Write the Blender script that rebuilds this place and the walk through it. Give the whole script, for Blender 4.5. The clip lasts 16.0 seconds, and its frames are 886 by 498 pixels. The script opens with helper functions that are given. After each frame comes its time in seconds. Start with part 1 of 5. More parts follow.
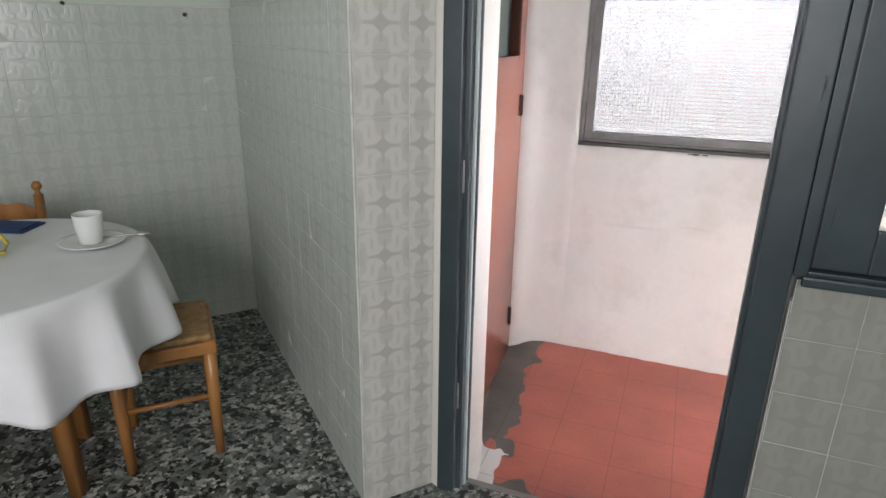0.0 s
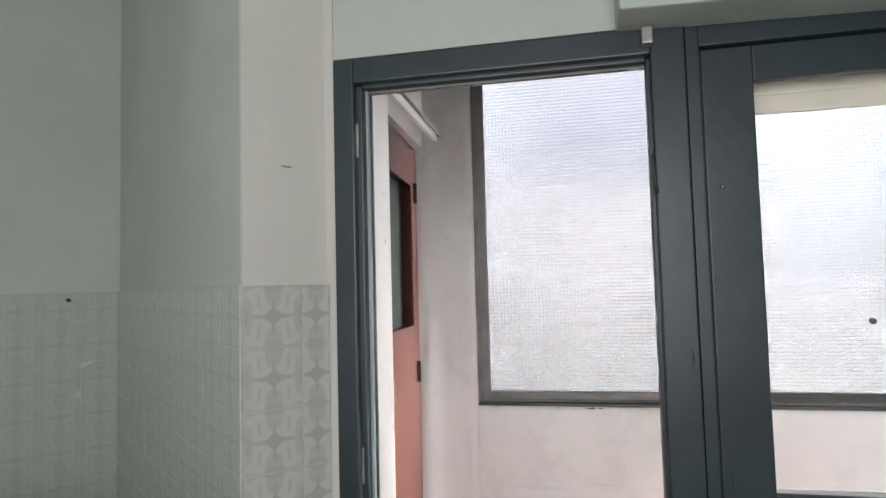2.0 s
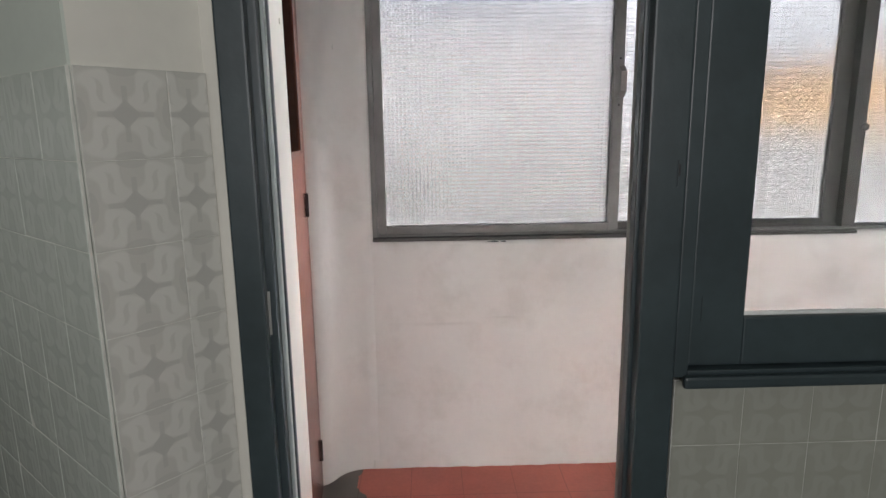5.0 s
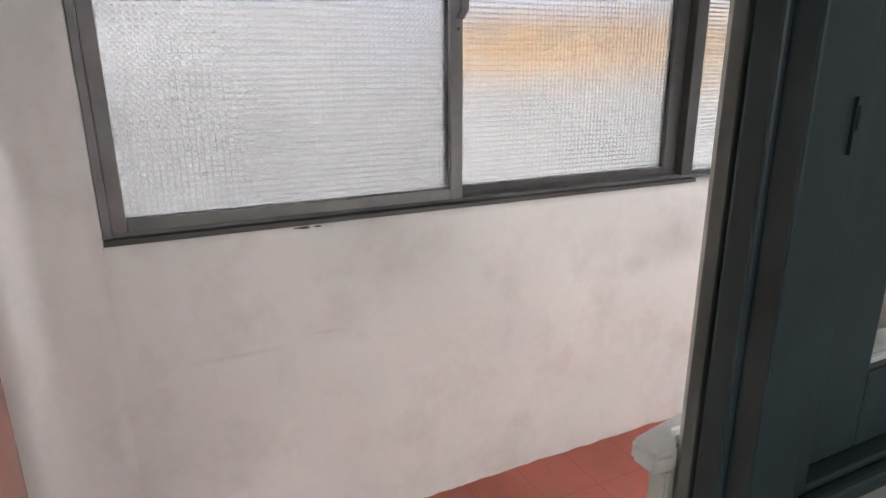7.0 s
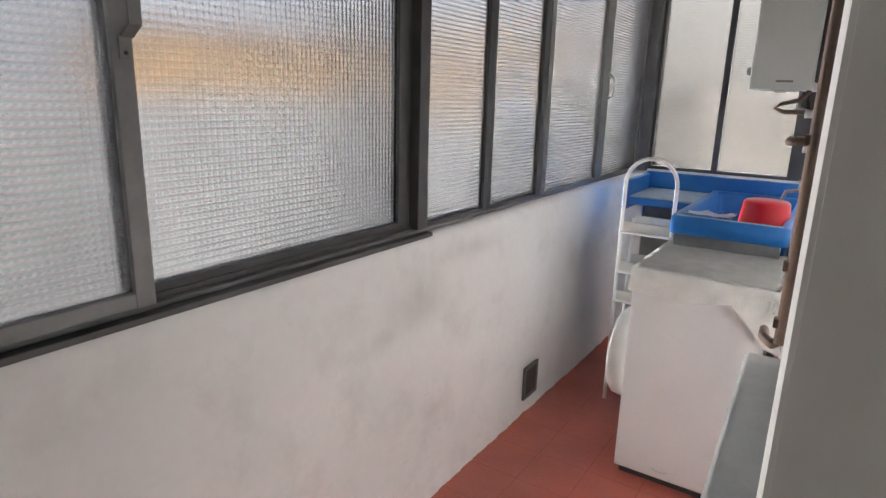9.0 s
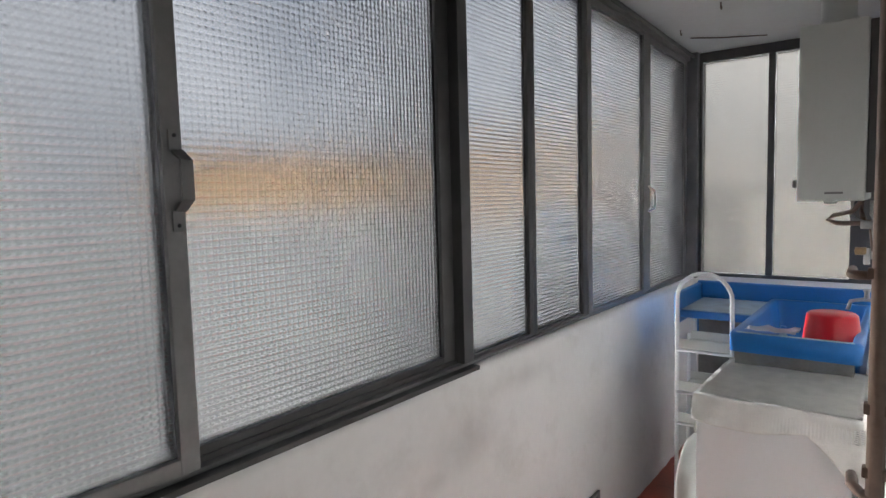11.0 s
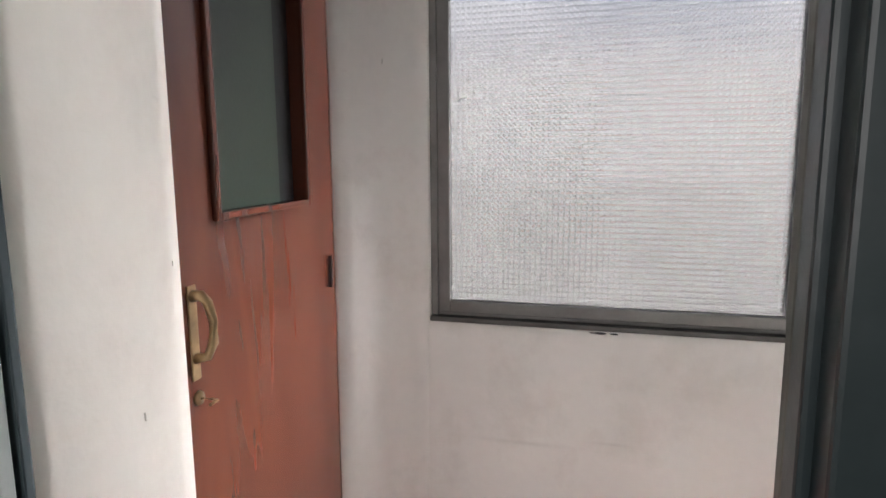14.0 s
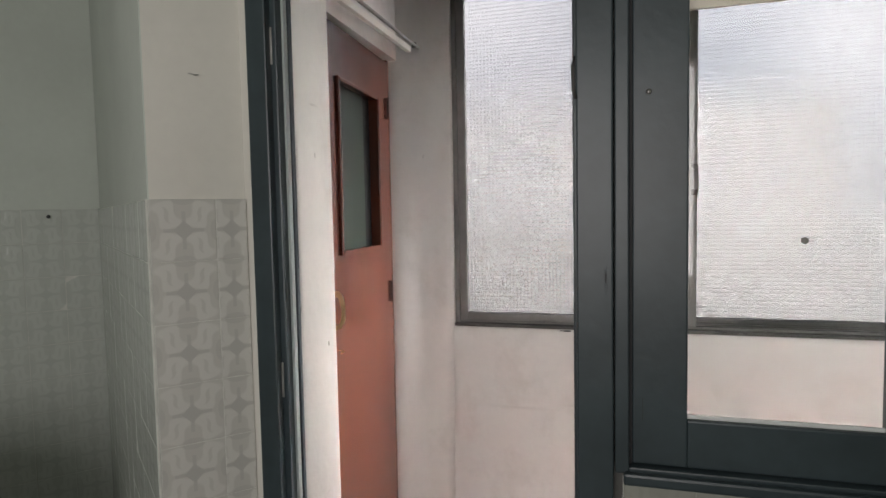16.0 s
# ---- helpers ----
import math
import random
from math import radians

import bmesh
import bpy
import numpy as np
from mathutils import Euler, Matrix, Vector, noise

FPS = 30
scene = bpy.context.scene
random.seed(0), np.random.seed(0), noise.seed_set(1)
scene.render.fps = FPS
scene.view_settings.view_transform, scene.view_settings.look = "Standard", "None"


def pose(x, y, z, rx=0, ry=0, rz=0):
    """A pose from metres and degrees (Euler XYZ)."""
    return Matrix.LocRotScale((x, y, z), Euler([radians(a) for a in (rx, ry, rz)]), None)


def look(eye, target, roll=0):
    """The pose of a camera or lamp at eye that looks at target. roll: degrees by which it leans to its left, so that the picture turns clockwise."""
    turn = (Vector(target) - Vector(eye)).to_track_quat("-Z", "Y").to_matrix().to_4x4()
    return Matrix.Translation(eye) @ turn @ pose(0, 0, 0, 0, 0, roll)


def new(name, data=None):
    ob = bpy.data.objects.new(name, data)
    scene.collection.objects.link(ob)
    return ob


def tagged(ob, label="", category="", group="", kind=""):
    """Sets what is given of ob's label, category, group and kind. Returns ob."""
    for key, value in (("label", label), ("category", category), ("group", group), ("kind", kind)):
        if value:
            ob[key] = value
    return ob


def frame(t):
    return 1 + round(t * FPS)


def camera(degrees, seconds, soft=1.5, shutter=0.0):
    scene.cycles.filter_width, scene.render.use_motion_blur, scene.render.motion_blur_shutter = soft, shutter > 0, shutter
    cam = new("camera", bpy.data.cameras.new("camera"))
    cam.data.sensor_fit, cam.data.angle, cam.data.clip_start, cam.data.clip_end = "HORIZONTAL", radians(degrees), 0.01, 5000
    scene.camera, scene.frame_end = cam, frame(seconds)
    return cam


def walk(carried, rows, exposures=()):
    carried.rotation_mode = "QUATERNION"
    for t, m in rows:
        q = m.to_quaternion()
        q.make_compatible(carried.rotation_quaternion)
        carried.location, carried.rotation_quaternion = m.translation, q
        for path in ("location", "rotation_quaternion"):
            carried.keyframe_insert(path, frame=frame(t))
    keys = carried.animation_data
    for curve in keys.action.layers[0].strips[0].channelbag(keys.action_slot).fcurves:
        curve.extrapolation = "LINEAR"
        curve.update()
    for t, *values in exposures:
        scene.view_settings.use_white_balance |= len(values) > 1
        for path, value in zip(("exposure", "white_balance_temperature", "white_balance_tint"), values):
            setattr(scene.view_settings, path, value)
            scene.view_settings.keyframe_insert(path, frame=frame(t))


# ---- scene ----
cam = camera(72.2, 16.0)
PATH = [
    (0, (0.251, -1.416, 1.396), (-0.433, 0.343, 0.734), 0.9),
    (0.5, (0.236, -1.426, 1.407), (-0.384, 0.388, 0.834), 1.5),
    (1, (0.24, -1.42, 1.438), (-0.31, 0.482, 1.149), 1.4),
    (1.5, (0.25, -1.404, 1.467), (-0.25, 0.532, 1.409), -0.2),
    (2, (0.253, -1.385, 1.489), (-0.161, 0.568, 1.609), -1.5),
    (2.5, (0.266, -1.366, 1.497), (-0.06, 0.597, 1.695), -2.0),
    (3, (0.268, -1.366, 1.492), (-0.019, 0.609, 1.614), -1.7),
    (3.5, (0.276, -1.326, 1.465), (-0.014, 0.651, 1.396), -0.7),
    (4, (0.26, -1.249, 1.433), (0.018, 0.724, 1.212), -0.6),
    (4.2, (0.224, -1.225, 1.421), (0.024, 0.747, 1.16), -0.4),
    (6.3, (-0.149, -0.59, 1.369), (0.43, 1.239, 0.805), -1.4),
    (6.5, (-0.134, -0.499, 1.36), (0.526, 1.297, 0.779), -1.0),
    (7, (-0.062, -0.256, 1.354), (0.764, 1.477, 0.792), -0.4),
    (7.5, (-0.027, -0.079, 1.354), (1.006, 1.531, 0.774), 1.0),
    (8, (0.021, 0.121, 1.403), (1.315, 1.535, 0.833), 1.3),
    (8.5, (0.092, 0.219, 1.4), (1.609, 1.399, 0.847), 1.7),
    (8.7, (0.114, 0.27, 1.405), (1.705, 1.354, 0.862), 1.8),
    (10.8, (0.175, 0.3, 1.51), (1.806, 1.443, 1.332), -1.1),
    (11, (0.171, 0.3, 1.52), (1.747, 1.521, 1.354), -1.5),
    (11.5, (0.142, 0.318, 1.507), (1.506, 1.776, 1.38), -2.9),
    (12, (0.144, 0.312, 1.477), (1.138, 2.044, 1.375), -3.4),
    (12.5, (0.208, 0.218, 1.46), (0.682, 2.156, 1.314), -2.4),
    (13, (0.224, 0.063, 1.439), (0.213, 2.054, 1.254), -1.5),
    (13.5, (0.251, -0.15, 1.414), (-0.084, 1.805, 1.152), -0.8),
    (14.2, (0.354, -0.374, 1.424), (-0.197, 1.524, 1.123), -0.5),
    (14.5, (0.416, -0.521, 1.392), (-0.17, 1.364, 1.071), -0.8),
    (15, (0.488, -0.763, 1.419), (-0.119, 1.115, 1.097), -1.1),
    (15.5, (0.493, -1.039, 1.446), (-0.099, 0.85, 1.165), -1.8),
    (16, (0.543, -1.241, 1.459), (-0.018, 0.674, 1.335), -1.1),
]
EXPOSURES = [(0, 4.95, 6300, 14), (1, 4.85, 6250, 14), (2, 4.65, 6250, 13), (2.5, 4.25, 6250, 12), (3.5, 4.2, 6550, 13), (6.3, 4.3, 6350, 12), (7, 4.2, 6350, 12), (7.5, 4.05, 6350, 12), (8.5, 3.85, 6400, 12),
             (11, 3.45, 6250, 9), (12, 3.3, 6150, 9), (12.5, 3.3, 6050, 9), (13, 3.7, 6350, 11), (13.5, 3.9, 6500, 12), (14.5, 4.3, 6600, 13), (16, 4.2, 6650, 13)]
walk(cam, [(t, look(eye, target, roll)) for t, eye, target, roll in PATH], EXPOSURES)

# ---- world, sun, exposure ----
world = bpy.data.worlds.new("sky")
scene.world = world
world.use_nodes = True
wn = world.node_tree.nodes
sky = wn.new("ShaderNodeTexSky")
sky.sky_type = "NISHITA"
sky.sun_disc = False
sky.sun_elevation = radians(40)
sky.sun_rotation = radians(220)
sky.dust_density = 3.0
cloud = wn.new("ShaderNodeTexNoise")
cloud.inputs["Scale"].default_value = 2.2
cloud.inputs["Detail"].default_value = 6
veil = wn.new("ShaderNodeValToRGB")
veil.color_ramp.elements[0].position, veil.color_ramp.elements[0].color = 0.36, (0.45, 0.45, 0.45, 1)
veil.color_ramp.elements[1].position, veil.color_ramp.elements[1].color = 0.62, (0.95, 0.95, 0.95, 1)
clouded = wn.new("ShaderNodeMix")
clouded.data_type = "RGBA"
clouded.inputs["B"].default_value = (16.5, 16.3, 16.1, 1)
wl = world.node_tree.links
wl.new(cloud.outputs["Fac"], veil.inputs["Fac"])
wl.new(veil.outputs[0], clouded.inputs["Factor"])
wl.new(sky.outputs[0], clouded.inputs["A"])
aim = wn.new("ShaderNodeTexCoord")
split = wn.new("ShaderNodeSeparateXYZ")
wl.new(aim.outputs["Generated"], split.inputs[0])
rise = wn.new("ShaderNodeMath")
rise.operation = "MULTIPLY_ADD"
wl.new(split.outputs[2], rise.inputs[0])
rise.inputs[1].default_value, rise.inputs[2].default_value = 0.7, 0.75
overcast = wn.new("ShaderNodeVectorMath")
overcast.operation = "SCALE"
wl.new(clouded.outputs["Result"], overcast.inputs[0])
wl.new(rise.outputs[0], overcast.inputs["Scale"])
wl.new(overcast.outputs[0], wn["Background"].inputs[0])
wn["Background"].inputs[1].default_value = 0.15
sun = new("sun", bpy.data.lights.new("sun", "SUN"))
sun.data.energy = 4.5
sun.data.angle = radians(1.5)
sun.data.color = (1.0, 0.94, 0.86)
sun.matrix_world = look((0, 0, 0), (0.50, 0.60, -0.65))

# Unseen area lamp, added to brighten the kitchen from behind the camera.
fill_lamp = new("kitchen_window_daylight", bpy.data.lights.new("kitchen_window_daylight", "AREA"))
fill_lamp.data.shape, fill_lamp.data.size, fill_lamp.data.size_y = "RECTANGLE", 1.9, 1.5
fill_lamp.data.energy = 2.3
fill_lamp.data.color = (1.0, 0.98, 0.97)
fill_lamp.matrix_world = look((0.1, -3.22, 1.7), (0.1, 0, 1.6))


# ---- materials ----
def mat(name, color, rough=0.6, metal=0.0, vary=0.12, scale=6.0, bump=0.02, fine=90.0, spec=0.5):
    """A painted or raw surface: colour varied at two scales, with fine relief."""
    m = bpy.data.materials.new(name)
    m.use_nodes = True
    nt = m.node_tree
    n, l = nt.nodes, nt.links
    b = n["Principled BSDF"]
    b.inputs["Roughness"].default_value = rough
    b.inputs["Metallic"].default_value = metal
    b.inputs["Specular IOR Level"].default_value = spec
    co = n.new("ShaderNodeTexCoord")
    big = n.new("ShaderNodeTexNoise")
    big.inputs["Scale"].default_value = scale
    big.inputs["Detail"].default_value = 6
    sm = n.new("ShaderNodeTexNoise")
    sm.inputs["Scale"].default_value = fine
    sm.inputs["Detail"].default_value = 3
    for q in (big, sm):
        l.new(co.outputs["Object"], q.inputs["Vector"])
    ramp = n.new("ShaderNodeValToRGB")
    ramp.color_ramp.elements[0].position = 0.3
    ramp.color_ramp.elements[1].position = 0.7
    ramp.color_ramp.elements[0].color = (*[c * (1 - vary) for c in color], 1)
    ramp.color_ramp.elements[1].color = (*[min(1, c * (1 + vary * 0.5)) for c in color], 1)
    mixn = n.new("ShaderNodeMath")
    mixn.operation = "MULTIPLY_ADD"
    l.new(sm.outputs["Fac"], mixn.inputs[0])
    mixn.inputs[1].default_value = 0.25
    l.new(big.outputs["Fac"], mixn.inputs[2])
    off = n.new("ShaderNodeMath")
    off.operation = "SUBTRACT"
    l.new(mixn.outputs[0], off.inputs[0])
    off.inputs[1].default_value = 0.125
    l.new(off.outputs[0], ramp.inputs["Fac"])
    l.new(ramp.outputs[0], b.inputs["Base Color"])
    if bump:
        bp = n.new("ShaderNodeBump")
        bp.inputs["Strength"].default_value = min(1.0, bump * 8)
        bp.inputs["Distance"].default_value = 0.01
        l.new(mixn.outputs[0], bp.inputs["Height"])
        l.new(bp.outputs[0], b.inputs["Normal"])
    return m


def out_math(nt, op, a, b=None):
    q = nt.nodes.new("ShaderNodeMath")
    q.operation = op
    for i, v in enumerate((a, b)):
        if v is None:
            continue
        if isinstance(v, (int, float)):
            q.inputs[i].default_value = v
        else:
            nt.links.new(v, q.inputs[i])
    return q.outputs[0]


def soft_step(nt, value, edge, width):
    """1 below the edge, 0 above it, with a soft border."""
    q = nt.nodes.new("ShaderNodeMath")
    q.operation = "MULTIPLY_ADD"
    q.use_clamp = True
    nt.links.new(value, q.inputs[0])
    q.inputs[1].default_value = -1 / width
    q.inputs[2].default_value = edge / width + 0.5
    return q.outputs[0]


def tile_material(name, ground, curl, lozenge):
    """Glazed tile: grey ground, four pale curls round a small lozenge."""
    m = bpy.data.materials.new(name)
    m.use_nodes = True
    nt = m.node_tree
    n, l = nt.nodes, nt.links
    b = n["Principled BSDF"]
    b.inputs["Roughness"].default_value = 0.22
    co = n.new("ShaderNodeTexCoord")
    sep = n.new("ShaderNodeSeparateXYZ")
    l.new(co.outputs["Object"], sep.inputs[0])
    ax = out_math(nt, "ABSOLUTE", sep.outputs[0])
    az = out_math(nt, "ABSOLUTE", sep.outputs[2])
    # each quadrant turned by 45 degrees: p runs outwards, q across
    p = out_math(nt, "MULTIPLY", out_math(nt, "ADD", ax, az), 0.7071)
    dp = out_math(nt, "SUBTRACT", p, 0.053)
    bent = out_math(nt, "MULTIPLY", out_math(nt, "SINE", out_math(nt, "MULTIPLY", dp, 105.0)), 0.009)
    q = out_math(nt, "ABSOLUTE", out_math(nt, "ADD", out_math(nt, "MULTIPLY", out_math(nt, "SUBTRACT", ax, az), 0.7071), bent))
    d = out_math(nt, "SQRT", out_math(nt, "ADD", out_math(nt, "POWER", out_math(nt, "ABSOLUTE", out_math(nt, "MULTIPLY", dp, 0.62)), 2.0), out_math(nt, "POWER", q, 2.0)))
    body = soft_step(nt, d, 0.024, 0.006)
    heart = soft_step(nt, out_math(nt, "ADD", out_math(nt, "ABSOLUTE", out_math(nt, "MULTIPLY", dp, 0.4)), q), 0.0075, 0.004)
    ring = out_math(nt, "MULTIPLY", body, out_math(nt, "SUBTRACT", 1.0, out_math(nt, "MULTIPLY", heart, 0.8)))
    loz = out_math(nt, "LESS_THAN", out_math(nt, "ADD", ax, az), 0.024)
    for u, v in ((ax, az), (az, ax)):
        # a flat oval at the middle of each edge, and a thin ray towards it
        oval = out_math(nt, "ADD", out_math(nt, "POWER", out_math(nt, "MULTIPLY", u, 1 / 0.026), 2.0), out_math(nt, "POWER", out_math(nt, "MULTIPLY", out_math(nt, "SUBTRACT", v, 0.073), 1 / 0.012), 2.0))
        ray = out_math(nt, "MULTIPLY", out_math(nt, "LESS_THAN", u, 0.0045), out_math(nt, "LESS_THAN", v, 0.046))
        loz = out_math(nt, "MAXIMUM", loz, out_math(nt, "MAXIMUM", out_math(nt, "MULTIPLY", out_math(nt, "LESS_THAN", oval, 1.0), 0.55), out_math(nt, "MULTIPLY", ray, 0.7)))
    noi = n.new("ShaderNodeTexNoise")
    noi.inputs["Scale"].default_value = 60
    l.new(co.outputs["Object"], noi.inputs["Vector"])
    info = n.new("ShaderNodeObjectInfo")
    shade = out_math(nt, "ADD", out_math(nt, "MULTIPLY", noi.outputs["Fac"], 0.16), out_math(nt, "MULTIPLY", info.outputs["Random"], 0.07))
    mix = n.new("ShaderNodeMix")
    mix.data_type = "RGBA"
    mix.inputs["A"].default_value = (*ground, 1)
    mix.inputs["B"].default_value = (*curl, 1)
    l.new(out_math(nt, "SUBTRACT", ring, shade), mix.inputs["Factor"])
    mix2 = n.new("ShaderNodeMix")
    mix2.data_type = "RGBA"
    l.new(out_math(nt, "MULTIPLY", loz, 0.7), mix2.inputs["Factor"])
    l.new(mix.outputs["Result"], mix2.inputs["A"])
    mix2.inputs["B"].default_value = (*lozenge, 1)
    l.new(mix2.outputs["Result"], b.inputs["Base Color"])
    bp = n.new("ShaderNodeBump")
    bp.inputs["Strength"].default_value = 0.14
    bp.inputs["Distance"].default_value = 0.003
    l.new(out_math(nt, "ADD", ring, noi.outputs["Fac"]), bp.inputs["Height"])
    l.new(bp.outputs[0], b.inputs["Normal"])
    return m


def terrazzo_material():
    m = bpy.data.materials.new("terrazzo")
    m.use_nodes = True
    nt = m.node_tree
    n, l = nt.nodes, nt.links
    b = n["Principled BSDF"]
    b.inputs["Roughness"].default_value = 0.35
    co = n.new("ShaderNodeTexCoord")
    last = None
    for scale, cut in ((38.0, 0.0), (75.0, 0.5)):
        wob = n.new("ShaderNodeTexNoise")
        wob.inputs["Scale"].default_value = scale * 1.4
        l.new(co.outputs["Object"], wob.inputs["Vector"])
        add = n.new("ShaderNodeVectorMath")
        add.operation = "MULTIPLY_ADD"
        l.new(wob.outputs["Color"], add.inputs[0])
        add.inputs[1].default_value = (0.02, 0.02, 0.02)
        l.new(co.outputs["Object"], add.inputs[2])
        v = n.new("ShaderNodeTexVoronoi")
        v.inputs["Scale"].default_value = scale
        l.new(add.outputs[0], v.inputs["Vector"])
        r = n.new("ShaderNodeValToRGB")
        r.color_ramp.interpolation = "CONSTANT"
        el = r.color_ramp.elements
        el[0].color = (0.012, 0.013, 0.013, 1)
        el[1].position, el[1].color = 0.27, (0.10, 0.115, 0.10, 1)
        for pos, c in ((0.55, (0.19, 0.205, 0.19, 1)), (0.78, (0.34, 0.34, 0.315, 1)), (0.9, (0.52, 0.51, 0.475, 1))):
            e = el.new(pos)
            e.color = c
        sep = n.new("ShaderNodeSeparateColor")
        l.new(v.outputs["Color"], sep.inputs[0])
        l.new(sep.outputs[0], r.inputs["Fac"])
        if last is None:
            last = r.outputs[0]
        else:
            mx = n.new("ShaderNodeMix")
            mx.data_type = "RGBA"
            l.new(out_math(nt, "LESS_THAN", sep.outputs[1], 0.45), mx.inputs["Factor"])
            l.new(last, mx.inputs["A"])
            l.new(r.outputs[0], mx.inputs["B"])
            last = mx.outputs["Result"]
    l.new(last, b.inputs["Base Color"])
    return m


def wood_material(name, dark, light, rough=0.35, stretch=(6.0, 6.0, 0.7)):
    m = bpy.data.materials.new(name)
    m.use_nodes = True
    nt = m.node_tree
    n, l = nt.nodes, nt.links
    b = n["Principled BSDF"]
    b.inputs["Roughness"].default_value = rough
    co = n.new("ShaderNodeTexCoord")
    mp = n.new("ShaderNodeMapping")
    mp.inputs["Scale"].default_value = stretch
    l.new(co.outputs["Object"], mp.inputs["Vector"])
    a = n.new("ShaderNodeTexNoise")
    a.inputs["Scale"].default_value = 1.6
    a.inputs["Detail"].default_value = 8
    a.inputs["Distortion"].default_value = 0.8
    l.new(mp.outputs[0], a.inputs["Vector"])
    r = n.new("ShaderNodeValToRGB")
    r.color_ramp.elements[0].position, r.color_ramp.elements[0].color = 0.3, (*dark, 1)
    r.color_ramp.elements[1].position, r.color_ramp.elements[1].color = 0.68, (*light, 1)
    l.new(a.outputs["Fac"], r.inputs["Fac"])
    l.new(r.outputs[0], b.inputs["Base Color"])
    bp = n.new("ShaderNodeBump")
    bp.inputs["Strength"].default_value = 0.12
    bp.inputs["Distance"].default_value = 0.004
    l.new(a.outputs["Fac"], bp.inputs["Height"])
    l.new(bp.outputs[0], b.inputs["Normal"])
    return m


def glass_material(name, axes=(0, 2), pitch=(0.0165, 0.0165), deep=1.0, rough=0.11, tint=(0.0262, 0.0268, 0.0281)):
    """Pressed glass with a relief of crossing ribs."""
    m = bpy.data.materials.new(name)
    m.use_nodes = True
    nt = m.node_tree
    n, l = nt.nodes, nt.links
    b = n["Principled BSDF"]
    b.inputs["Base Color"].default_value = (*tint, 1)
    b.inputs["Roughness"].default_value = rough
    b.inputs["IOR"].default_value = 1.5
    b.inputs["Transmission Weight"].default_value = 1.0
    if deep:
        co = n.new("ShaderNodeTexCoord")
        sep = n.new("ShaderNodeSeparateXYZ")
        l.new(co.outputs["Object"], sep.inputs[0])
        total = None
        for k, pt in zip(axes, pitch):
            if not pt:
                continue
            w = out_math(nt, "ABSOLUTE", out_math(nt, "SINE", out_math(nt, "MULTIPLY", sep.outputs[k], math.pi / pt)))
            w = out_math(nt, "MULTIPLY", w, 1.9 if k == 2 else 1.3)
            total = w if total is None else out_math(nt, "ADD", total, w)
        wob = n.new("ShaderNodeTexNoise")
        wob.inputs["Scale"].default_value = 9
        l.new(co.outputs["Object"], wob.inputs["Vector"])
        total = out_math(nt, "MULTIPLY", total, out_math(nt, "ADD", out_math(nt, "MULTIPLY", wob.outputs["Fac"], 0.16), 0.85))
        bp = n.new("ShaderNodeBump")
        bp.inputs["Strength"].default_value = deep
        bp.inputs["Distance"].default_value = 0.0020
        l.new(total, bp.inputs["Height"])
        l.new(bp.outputs[0], b.inputs["Normal"])
    return m


